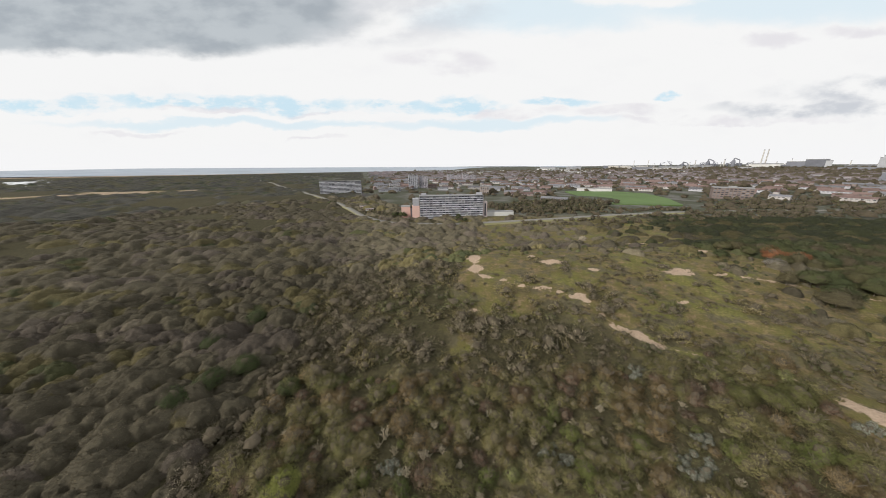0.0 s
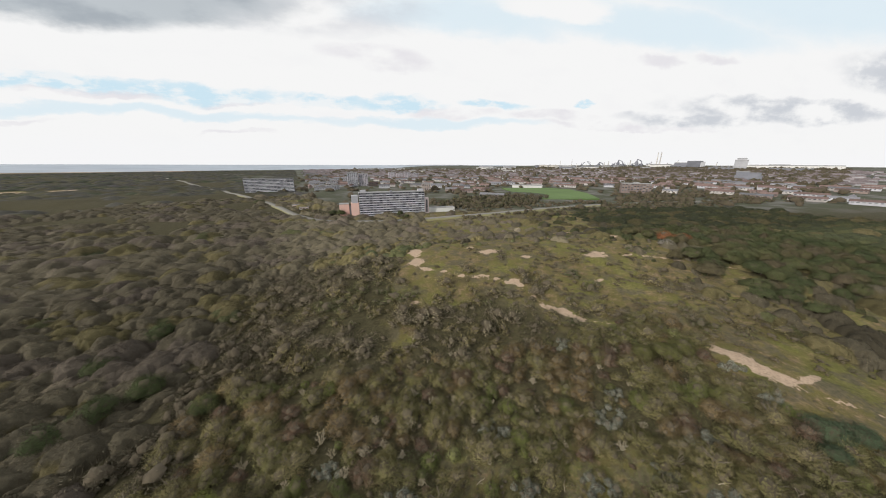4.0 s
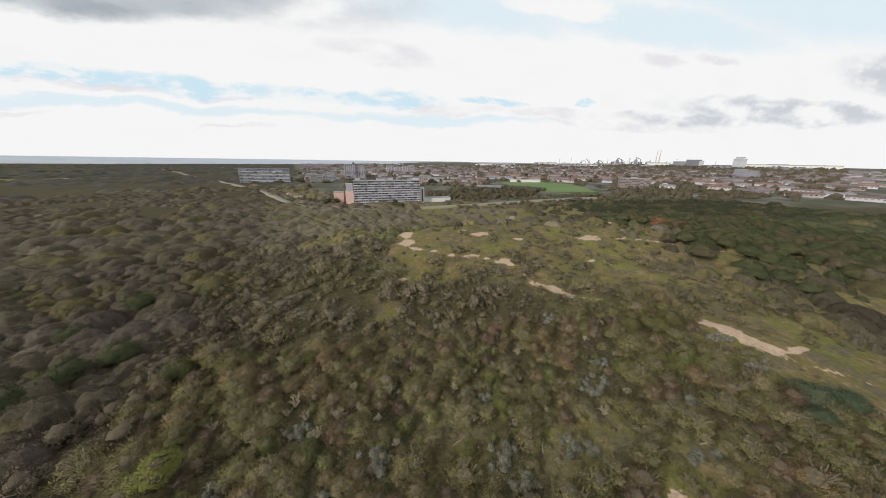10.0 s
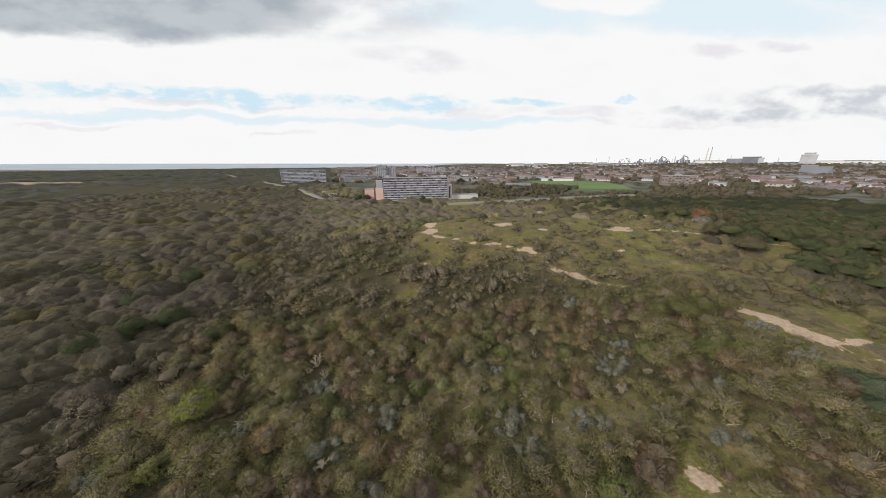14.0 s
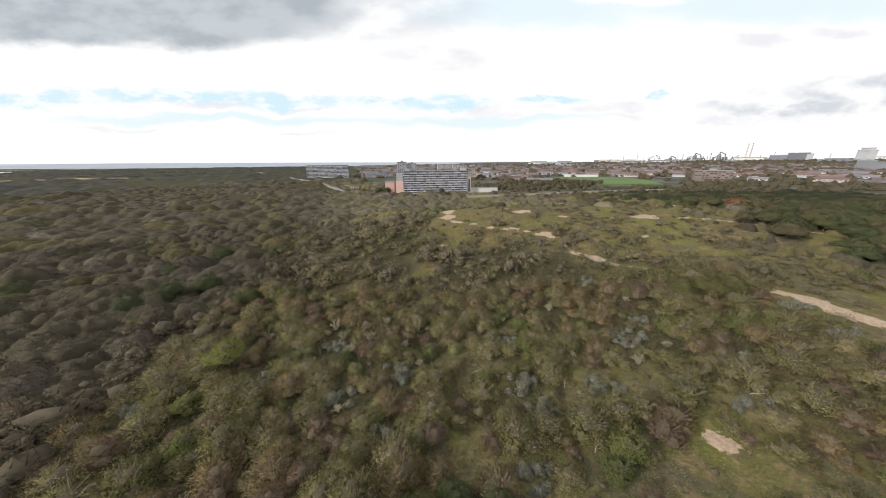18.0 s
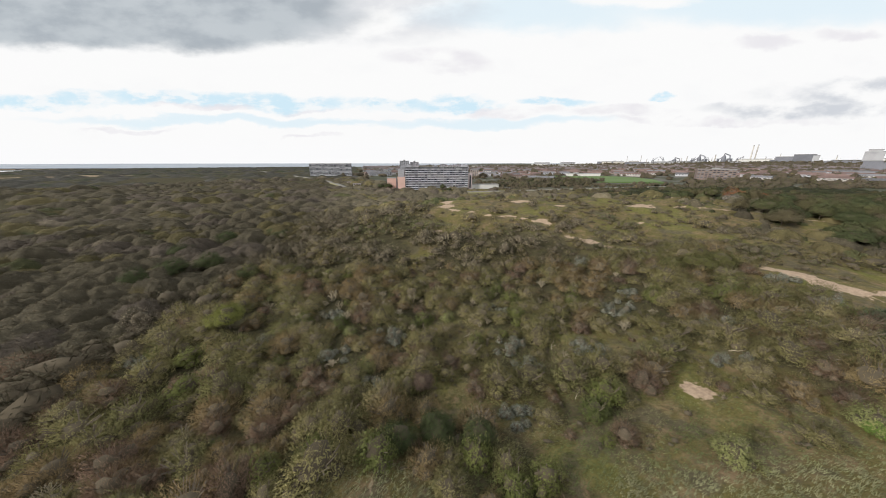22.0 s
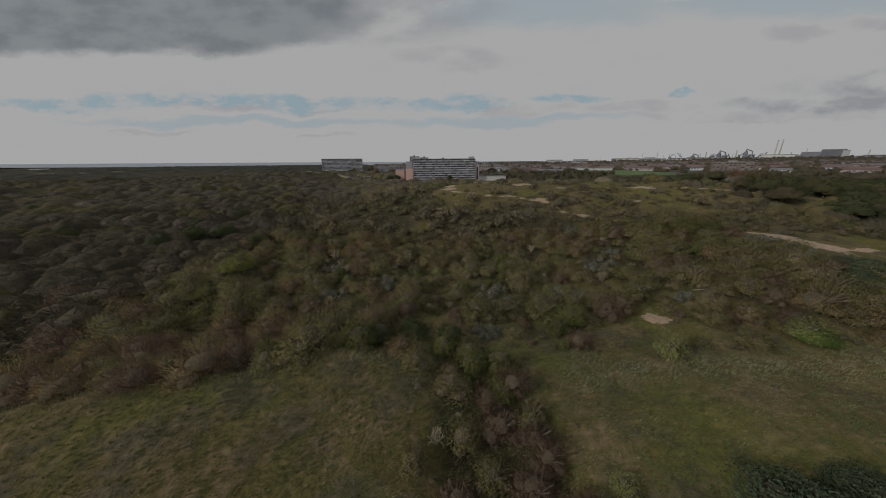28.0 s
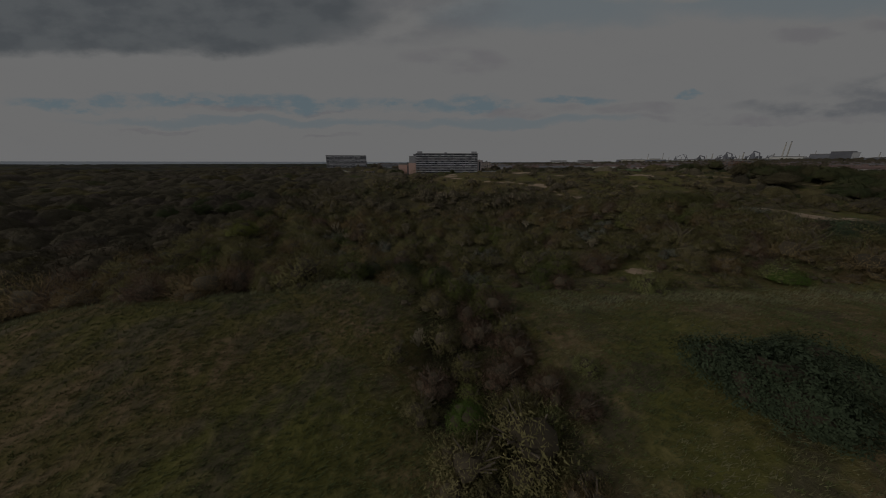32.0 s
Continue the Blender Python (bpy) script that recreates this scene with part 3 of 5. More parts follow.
# label, colours, leaves, leaf size, unevenness, flatness, spray, slimness, core, bark
KINDS = {
    "twiggy_shrub": ("leafless grey-brown dune shrub with dense fine twigs", [(0.177, 0.133, 0.066), (0.242, 0.180, 0.093), (0.199, 0.151, 0.073), (0.253, 0.190, 0.099), (0.187, 0.137, 0.072)], 6000, 0.040, 0.24, 0.84, 0.72, 0.26, 0.48, BARK),
    "olive_shrub": ("rounded olive-brown dune shrub in rough grass", [(0.147, 0.136, 0.058), (0.206, 0.184, 0.083), (0.150, 0.145, 0.060), (0.220, 0.191, 0.097), (0.174, 0.159, 0.067)], 6000, 0.040, 0.28, 0.82, 0.5, 0.34, 0.48, BARK),
    "mauve_shrub": ("leafless purple-brown dune shrub with a rounded crown", [(0.157, 0.106, 0.075), (0.202, 0.138, 0.099), (0.178, 0.123, 0.082)], 6000, 0.038, 0.22, 0.86, 0.75, 0.24, 0.48, BARK),
    "green_shrub": ("dark green leafy shrub on the dune", [(0.072, 0.086, 0.029), (0.129, 0.139, 0.044), (0.093, 0.105, 0.035)], 5200, 0.048, 0.36, 0.92, 0.10, 0.52, 0.52, BARK),
    "buckthorn": ("low silver-grey sea buckthorn bush", [(0.166, 0.180, 0.147), (0.229, 0.243, 0.200), (0.139, 0.153, 0.124)], 2600, 0.062, 0.30, 0.95, 0.16, 0.42, 0.70, BARK),
    "yellow_shrub": ("yellow-green bush among brown scrub", [(0.162, 0.177, 0.068), (0.206, 0.214, 0.087), (0.147, 0.166, 0.064)], 5200, 0.044, 0.30, 0.95, 0.22, 0.48, 0.50, BARK),
    "pale_shrub": ("bare shrub with pale straw-grey branches", [(0.33, 0.285, 0.205), (0.38, 0.335, 0.25), (0.28, 0.245, 0.17)], 0, 0.055, 0.4, 1.15, 1.0, 0.25, 0.0, PALE_BARK),
}
TEMPLATES = {}


def templates(kind):
    if kind not in TEMPLATES:
        label, cols, n, size, rough, squash, spray, slim, core, bark = KINDS[kind]
        mat = foliage(kind + "_leaves", cols)
        rng = np.random.RandomState(len(kind) * 7 + n)
        TEMPLATES[kind] = []
        for _ in range(7):
            if kind == "pale_shrub":
                TEMPLATES[kind].append((branching(rng, mat), stem_solid(rng, 5, 0.35, 0.8, 0.022).mesh("stem", bark)))
                continue
            v, f, nn = clump(rng, 6, 2, n, size, rough, squash, spray, core, slim, 0.62)
            stems = stem_solid(rng, 6 if core else 9, 0.5, squash, 0.02 if core else 0.026).mesh("stem", bark)
            TEMPLATES[kind].append((shade_cores(mesh_of("crown", v, f, mat, nn), f), stems))
    return TEMPLATES[kind]


FIRST = {}


def shrub(kind, x, y, w, tall=1.0):
    """One shrub of width w."""
    variants = templates(kind)
    i = RNG.randint(len(variants))
    m = pose(x, y, ground_at(x, y) - 0.05, RNG.uniform(-5, 5), RNG.uniform(-5, 5), RNG.uniform(0, 360)) @ Matrix.Diagonal((w / 2, w / 2 * RNG.uniform(0.8, 1.2), w / 2 * tall, 1))
    if (kind, i) in FIRST:
        # the pose carries the size, so the copy starts from the first one's unit scale
        ob = copy_thing(FIRST[kind, i], Matrix.Identity(4))
    else:
        crown, stems = variants[i]
        ob = FIRST[kind, i] = thing(kind, KINDS[kind][0], "shrub", 0, 0, 0, group=kind.replace("_", " ") + "s on the dunes")
        part("stem", stems, ob)
        part("crown", crown, ob)
    ob.matrix_basis = m
    return ob


TREE_LEAF = {}


def tree(name, label, x, y, w, h, cols, seed, leaves=3600, trunk=0.22, leaf=0.12):
    """A broad-leaved tree: tapered trunk, limbs, and a crown of leafy lobes with gaps."""
    rng = np.random.RandomState(seed)
    ob = thing(name, label, "tree", x, y, ground_at(x, y) - 0.1)
    s = Solid().tube(0, 0, 0, h * 0.45, trunk, trunk * 0.6, 8)
    lobes = []
    for i in range(9):
        a, out = i * 2.4 + rng.uniform(-0.4, 0.4), (rng.uniform(0.34, 0.58) if i else 0.08) * w / 2
        c = (math.cos(a) * out, math.sin(a) * out, h * (rng.uniform(0.40, 0.62) if i else 0.66))
        s.bar((0, 0, h * rng.uniform(0.15, 0.4)), c, trunk * 0.28)
        lobes.append((c, (rng.uniform(0.42, 0.56) if i else 0.66) * w / 2))
    part("trunk", s.mesh("trunk", BARK), ob)
    vs, fs, ns, n = [], [], [], 0
    for c, r in lobes:
        v, f, nn = crown_arrays(rng, 2, leaves // 9, leaf, 0.28, 0.85, 0.2, 0.62, 0.55, 0.68)
        v = v * r + np.array(c) - np.array([0, 0, r * 0.5])
        vs.append(v), fs.append(f + n), ns.append(nn)
        n += len(v)
    whole = crown_normals((np.concatenate(vs) - np.array([0, 0, h * 0.35])) / (w / 2), np.concatenate(ns), 0.8)
    key = tuple(cols)
    if key not in TREE_LEAF:
        TREE_LEAF[key] = foliage(name + "_leaves", list(cols))
    part("crown", shade_cores(mesh_of("crown", np.concatenate(vs), np.concatenate(fs), TREE_LEAF[key], whole), np.concatenate(fs)), ob)
    return ob


# shrubs one by one on the slopes that the flight passes
def near_zone(x, y):
    return (x > -62) & (x < 104) & (y > -14) & (y < 92)


def scatter(x0, x1, y0, y1, gap, seed):
    """Chance positions, one for every gap by gap metres: half in loose rows, half wholly at random, so that clusters and clearings form."""
    r = np.random.RandomState(seed)
    xs, ys = np.meshgrid(np.arange(x0, x1, gap), np.arange(y0, y1, gap))
    wide = np.where(r.uniform(size=xs.size) < 0.5, 0.6, 1.6)
    x = xs.ravel() + r.uniform(-1, 1, xs.size) * gap * wide
    y = ys.ravel() + r.uniform(-1, 1, xs.size) * gap * wide
    return x, y, r


# ---- single trees and standout bushes ----
DARK = ((0.052, 0.066, 0.028), (0.080, 0.092, 0.038))
OLIVE = ((0.085, 0.088, 0.032), (0.115, 0.11, 0.042))
IVY = ((0.062, 0.084, 0.048), (0.080, 0.104, 0.058))
LIME = ((0.155, 0.165, 0.045), (0.17, 0.17, 0.052))
FRESH = ((0.07, 0.115, 0.022), (0.09, 0.135, 0.03))
RUST = ((0.20, 0.085, 0.042), (0.23, 0.105, 0.052))
ASHY = ((0.20, 0.185, 0.16), (0.24, 0.22, 0.19))
TREES = [("dark_tree", "dark green wind-shaped tree with a spreading crown", DARK, ((-99, 81, 10, 7.5), (-93, 89, 10, 8.0), (-86, 97, 10, 7.6), (-103, 131, 11, 7.0), (-109, 111, 9, 6.0), (-64, 86, 8, 4.6))),
         ("olive_tree", "broad olive-green thicket tree beside the sandy path", OLIVE, ((84, 70, 9, 6.4), (91, 71, 9, 6.8), (78, 73, 8, 5.4))),
         ("green_tree", "low spreading green tree on the open dune", IVY, ((97, 38, 9, 4.2), (104, 36, 8, 4.0), (91, 34, 6, 3.2))),
         ("yellow_tree", "rounded yellow-green bush-like tree", LIME, ((-49, 54, 8.4, 7.6),)),
         ("rusty_tree", "rust-brown autumn tree at the edge of the wood", RUST, ((198, 172, 13, 7), (208, 168, 12, 6.5), (216, 174, 10, 6))),
         ("ashen_tree", "bare ash-grey tree on the open dune", ASHY, ((182, 159, 9, 4.6),)),
         ("ivy_bush", "wide dark green leafy bush on the grassy dune", IVY, ((34, -7, 9.5, 4.4), (38.5, -6, 7, 4.0))),
         ("fresh_bush", "fresh green bush at the foot of the dune", FRESH, ((12.6, -6.4, 3.6, 3.2), (64, 18.5, 5, 2.0))),
         ("dark_bush", "dark green bush on the dune crest", DARK, ((3, 21, 6, 4.6), (-2, 19, 5, 4.0), (9, 20, 5, 3.6))),
         ("brown_tree", "leafless brown tree with a rounded twiggy crown", ((0.115, 0.085, 0.066), (0.125, 0.09, 0.07)), ((0.6, 32.5, 4.2, 4.2),)),
         ("flat_tree", "dark evergreen beside the gallery flats", DARK, ((12, 366, 9, 12), (-62, 386, 12, 11), (-72, 392, 11, 10), (20, 362, 7, 6)))]


# patches of sea buckthorn, and shrubs that stand out
GREY_SPOTS = [(-9, 49, 5), (-25, 60, 3.5), (-18, 43, 4), (-39, 50, 3), (-9, 35, 2.5), (19, 63, 5), (19, 46, 4.5), (23, 39, 4), (38, 44, 4.5), (52, 58, 5), (58, 63, 3), (57, 87, 4), (53, 42, 3), (68, 45, 4), (59, 34, 3), (98, 49, 4), (100, 61, 4), (16, 25, 4), (-60, 41, 3)]
STANDOUT = {"pale_shrub": [(-21, 58, 4.4), (-12, 64, 4.2), (-7, 60, 3.8), (-28, 68, 4.6), (6, 70, 3.6), (-14, 72, 4.2), (14, 66, 3.2), (28, 72, 3.6), (34, 66, 3.0), (40, 60, 2.8), (-34, 58, 4.0), (-3, 53, 3.2), (26, 52, 2.8), (-46, 66, 4.4), (-16.7, 61.9, 5), (-24.7, 63.5, 4), (3, 76.5, 4), (-1.7, 80, 4), (-56.7, 69.7, 4.5), (-4, 68.7, 5), (21.8, 71.6, 3), (47, 72.7, 3), (35.6, 54, 2.6), (31, 42, 2.4), (60.6, 73, 3), (10.5, 75.6, 3.4), (14, 95, 3)],
            "mauve_shrub": [(-54.8, 31.9, 7.5), (-39.8, 18.5, 7), (-31, 25, 6.5), (-19.8, 27.2, 6), (-36, 15, 6), (-80, 40, 8), (-22.6, 22.8, 5.5), (38.8, 50.6, 5.5), (10.5, 31.6, 4.5), (30, 20.4, 5), (68.6, 28.3, 5), (65.7, 23, 5), (18, 4, 4.5), (13.5, 8, 4.5), (16.5, -1, 5), (20, -3.5, 4.4), (9.5, -1.5, 4.6), (18.5, 1.5, 4.6), (14.5, 5, 5), (17, 10, 5), (22, -6, 3.4)],
            "green_shrub": [(-4.1, 16.5, 5.5), (-18, 15.7, 4.5), (-12.2, 18.4, 5), (32, 28.1, 6), (28.4, 25.1, 5), (8, 17, 5), (12, 13, 5), (15, 9, 4), (16, 14, 4.4), (13, -3, 2.8)],
            "olive_shrub": [(-35.6, 33.7, 10), (-31.7, 12, 5), (-44, 75.8, 8), (-64, 86, 9), (56, 42.5, 8), (10.5, 4, 5), (13, 0.5, 5), (8.5, -4.5, 4.6), (18, 6, 4.6), (9, 9, 5), (12, 16, 5.5), (17, -5, 4), (5.5, 1, 3.6)],
            "yellow_shrub": [(63.8, 19.5, 5), (41, 16.3, 5), (24, -1.5, 2.6), (19, -7, 2.8)]}


def near_shrubs():
    """Shrubs that can be told apart, the nearest first; what is left over joins the scrub further off."""
    x, y, r = scatter(-62, 104, -14, 92, 2.9, 21)
    cover = woody(x, y)
    brown = 0.5 + 0.5 * waves(x, y, 26, 31)
    mixed = np.clip(0.5 + 0.6 * waves(x, y, 34, 33), 0, 1)
    counts, rest, taken = {}, [], []
    for kind, spots in STANDOUT.items():
        for sx, sy, w in spots:
            shrub(kind, sx, sy, w, r.uniform(1.0, 1.2))
            counts[kind] = counts.get(kind, 0) + 1
            taken.append((sx, sy, w))
    for gx, gy, w in GREY_SPOTS:
        for _ in range(int(w * 2.7)):
            a, d, s = r.uniform(0, 6.3), w * 0.95 * math.sqrt(r.uniform()), r.uniform(1.4, 2.7)
            shrub("buckthorn", gx + d * math.cos(a), gy + 0.7 * d * math.sin(a), s, r.uniform(0.95, 1.25))
            taken.append((gx + d * math.cos(a), gy + 0.7 * d * math.sin(a), s))
            counts["buckthorn"] = counts.get("buckthorn", 0) + 1
    taken += [(tx, ty, tw) for _, _, _, spots in TREES for tx, ty, tw, _ in spots]
    big = r.uniform(size=len(x)) ** 1.5
    for i in np.argsort(-big):
        if (abs(x[i] - 10) < 7 and y[i] < -12) or r.uniform() > cover[i] * 1.1:
            continue
        p = float(np.clip(0.5 * r.uniform() + 0.5 * mixed[i], 0, 0.999)) if r.uniform() < 0.8 else r.uniform()
        if p < 0.16 + 0.28 * brown[i]:
            kind, w, tall = "twiggy_shrub", 3.0 + 6.5 * big[i], r.uniform(0.8, 1.15)
        elif p < 0.22 + 0.31 * brown[i]:
            kind, w, tall = "mauve_shrub", 2.6 + 5.0 * big[i], r.uniform(0.85, 1.15)
        elif p < 0.76:
            kind, w, tall = "olive_shrub", 2.8 + 7.4 * big[i], r.uniform(0.75, 1.1)
        elif p < 0.85:
            kind, w, tall = "green_shrub", 2.2 + 4.4 * big[i], r.uniform(0.9, 1.2)
        elif p < 0.93:
            kind, w, tall = "pale_shrub", r.uniform(2.4, 4.6), r.uniform(0.9, 1.3)
        else:
            kind, w, tall = "yellow_shrub", r.uniform(2.2, 4.6), r.uniform(0.9, 1.2)
        if cover[i] < 0.45:
            w *= 0.6
            if kind == "twiggy_shrub" and r.uniform() < 0.6:
                kind = "olive_shrub"
        near = 0.29 - 0.06 * step(cover[i], 0.6, 0.95)
        if any((x[i] - a) ** 2 + (y[i] - b) ** 2 < (near * (w + c)) ** 2 for a, b, c in taken):
            continue
        taken.append((x[i], y[i], w))
        counts[kind] = counts.get(kind, 0) + 1
        if counts[kind] <= 290:
            shrub(kind, x[i], y[i], w, tall)
        else:
            rest.append((x[i], y[i], w, 0 if kind == "twiggy_shrub" else 3))
    return np.array(rest).reshape(-1, 4)


REST = near_shrubs()
REST = REST[REST[:, 1] > 48]

TINTS = np.array([(0.136, 0.118, 0.080), (0.144, 0.120, 0.094), (0.146, 0.126, 0.060), (0.172, 0.146, 0.072), (0.072, 0.080, 0.040), (0.170, 0.180, 0.160), (0.230, 0.195, 0.142), (0.170, 0.174, 0.060), (0.104, 0.108, 0.050)])
SCRUB = foliage("scrub_leaves", [(0.1, 0.1, 0.05)], tinted=True)


def thicket(name, label, x, y, w, tint, level, leaves, leaf, tall, seed, core=0.76, lobes=3):
    """Many bushes as one growth."""
    rng = np.random.RandomState(seed)
    forms = [clump(rng, lobes, level, leaves, leaf, 0.4, 0.82, 0.5, core, 0.36, 0.66) for _ in range(12)]
    pick = rng.randint(12, size=len(x))
    z = height(x, y) - 0.1
    vs, fs, cs, ns, n = [], [], [], [], 0
    for k, (v, f, nn) in enumerate(forms):
        i = np.nonzero(pick == k)[0]
        if not len(i):
            continue
        a = rng.uniform(0, 6.283, len(i))
        c, s = np.cos(a)[:, None], np.sin(a)[:, None]
        r = (w[i] / 2)[:, None]
        long = np.exp(0.24 * rng.normal(size=len(i)))[:, None]
        vx, vy = v[None, :, 0] * long, v[None, :, 1] / long
        px = x[i][:, None] + (c * vx - s * vy) * r
        py = y[i][:, None] + (s * vx + c * vy) * r
        pz = z[i][:, None] + v[None, :, 2] * r * tall[i][:, None]
        vs.append(np.stack([px, py, pz], -1).reshape(-1, 3))
        fs.append((f[None] + (np.arange(len(i)) * len(v))[:, None, None]).reshape(-1, 3) + n)
        cs.append(np.repeat(tint[i], len(v), 0))
        nx, ny = c * nn[None, :, 0] - s * nn[None, :, 1], s * nn[None, :, 0] + c * nn[None, :, 1]
        ns.append(np.stack([nx, ny, np.broadcast_to(nn[None, :, 2], nx.shape)], -1).reshape(-1, 3))
        n += len(i) * len(v)
    me = shade_cores(mesh_of(name, np.concatenate(vs), np.concatenate(fs), SCRUB, np.concatenate(ns)), np.concatenate(fs))
    at = me.attributes.new("tint", "FLOAT_COLOR", "POINT")
    c = np.concatenate(cs)
    at.data.foreach_set("color", np.concatenate([c, np.ones((len(c), 1))], 1).astype(np.float32).ravel())
    return tagged(new(name, me), label, "scrub", kind="stuff")


def canopy(name, label, x, y, w, tall, tint, cell, bits, size, seed):
    """A closed growth of many shrubs: their domes run into one another, and fine twigs stand out all over."""
    rng = np.random.RandomState(seed)
    x0, y0 = x.min() - 12, y.min() - 12
    gx, gy = np.arange(x0, x.max() + 12, cell), np.arange(y0, y.max() + 12, cell)
    xx, yy = np.meshgrid(gx, gy)
    rank, top, own = np.full(xx.shape, -9.0), np.full(xx.shape, -0.6), np.zeros(xx.shape, int)
    spin = rng.uniform(0, 6.283, (len(x), 3))
    for i in range(len(x)):
        r, k = w[i] / 2, w[i] * 0.75
        a, b = np.searchsorted(gx, [x[i] - k, x[i] + k])
        c, d = np.searchsorted(gy, [y[i] - k, y[i] + k])
        dx, dy = xx[c:d, a:b] - x[i], yy[c:d, a:b] - y[i]
        turn = np.arctan2(dy, dx)
        rim = r * (1 + 0.20 * np.sin(2 * turn + spin[i, 0]) + 0.13 * np.sin(3 * turn + spin[i, 1]) + 0.08 * np.sin(5 * turn + spin[i, 2]))
        q = 1 - (dx * dx + dy * dy) / (rim * rim)
        here = q * r * tall[i]
        won = here > rank[c:d, a:b]
        rank[c:d, a:b][won] = here[won]
        own[c:d, a:b][won] = i
        top[c:d, a:b][won] = np.where(q > 0, r * tall[i] * np.sqrt(np.clip(q, 0, 1)) + 0.15, -0.6)[won]
    rough = 0.6 * waves(xx, yy, cell * 5.0, seed + 1) + 0.5 * waves(xx, yy, cell * 2.6, seed + 2) + 0.55 * rng.normal(size=xx.shape)
    top = np.where(top > 0, top + rough * (0.26 + 0.10 * cell), top)
    z = height(xx.ravel(), yy.ravel()).reshape(xx.shape) + top
    gxn, gyn = np.gradient(z, cell, axis=1), np.gradient(z, cell, axis=0)
    nn = np.stack([-gxn, -gyn, np.full(z.shape, 1.0)], -1)
    nn /= np.linalg.norm(nn, axis=-1)[..., None]
    used = (top[:-1, :-1] > 0) | (top[:-1, 1:] > 0) | (top[1:, 1:] > 0) | (top[1:, :-1] > 0)
    ids = np.arange(z.size).reshape(z.shape)
    quads = np.stack([ids[:-1, :-1], ids[:-1, 1:], ids[1:, 1:], ids[1:, :-1]], -1)[used]
    tris = np.concatenate([quads[:, [0, 1, 2]], quads[:, [0, 2, 3]]])
    keep, inv = np.unique(tris, return_inverse=True)
    tris = inv.reshape(-1, 3)
    pos, nor, col = np.stack([xx, yy, z], -1).reshape(-1, 3), nn.reshape(-1, 3), tint[own.ravel()]
    # twigs
    j, i = np.nonzero((top[:-1, :-1] > 0.2) & (top[1:, 1:] > 0.2))
    pick = rng.randint(len(i), size=int(len(i) * cell * cell * bits))
    u, v = rng.uniform(size=(2, len(pick)))
    k = j[pick] * len(gx) + i[pick]
    p = pos[k] * ((1 - u) * (1 - v))[:, None] + pos[k + 1] * (u * (1 - v))[:, None] + pos[k + len(gx)] * ((1 - u) * v)[:, None] + pos[k + len(gx) + 1] * (u * v)[:, None]
    n = nor[k]
    any_way = rng.normal(size=p.shape)
    way = n * 0.45 + any_way * 0.6 + np.array([0, 0, 0.25])
    way /= np.linalg.norm(way, axis=1)[:, None]
    side = np.cross(way, any_way[:, [1, 2, 0]])
    side /= np.maximum(np.linalg.norm(side, axis=1), 1e-6)[:, None]
    long = size * rng.uniform(0.5, 1.5, len(p))[:, None]
    p = p + any_way * size * 0.25
    a, b, c = p + way * long * 1.3, p - way * long * 0.4 + side * long * 0.3, p - way * long * 0.4 - side * long * 0.3
    flip = (np.cross(b - a, c - a) * n).sum(1) < 0
    b[flip], c[flip] = c[flip].copy(), b[flip].copy()
    leaf = np.stack([a, b, c], 1).reshape(-1, 3)
    ln = n + any_way * 0.4
    ln = np.repeat(ln / np.linalg.norm(ln, axis=1)[:, None], 3, 0)
    verts = np.concatenate([pos[keep], leaf])
    me = mesh_of(name, verts, np.concatenate([tris, np.arange(len(leaf)).reshape(-1, 3) + len(keep)]), SCRUB, np.concatenate([nor[keep], ln]))
    # The sheet's tint is darkened, with the shade under its twigs in the colour.
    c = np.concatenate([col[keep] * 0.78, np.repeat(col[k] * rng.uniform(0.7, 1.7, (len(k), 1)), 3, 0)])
    at = me.attributes.new("tint", "FLOAT_COLOR", "POINT")
    at.data.foreach_set("color", np.concatenate([c, np.ones((len(c), 1))], 1).astype(np.float32).ravel())
    return tagged(new(name, me), label, "scrub", kind="stuff")


def tints(x, y, r, green):
    """Species by place: brown thicket towards the sea, greener wood inland; the tone also carries painted sun and cloud
    shade.
    """
    p = 0.26 * r.uniform(size=len(x)) + 0.44 + 0.24 * waves(x, 2.2 * y, 110, 41) + 0.14 * waves(x, 1.6 * y, 34, 42) + 0.12 * waves(x, 1.5 * y, 420, 43) - green
    k = np.select([p < 0.10, p < 0.22, p < 0.40, p < 0.80, p < 0.81], [4, 8, 2, 0, 6], 1)
    # Brighter middle, darker sides: sun patch and cloud shade put into the tone.
    tone = r.uniform(0.84, 1.14, len(x)) * (1.05 - 0.36 * step(-x - 0.25 * y, 10, 60) + 0.48 * step(y, 60, 120) * (1 - step(y, 170, 240)) * step(x, -70, -30) - 0.48 * step(x, 130, 180))
    k = np.where((k == 2) & (r.uniform(size=len(x)) < 0.4), 3, k)
    return TINTS[k] * tone[:, None]


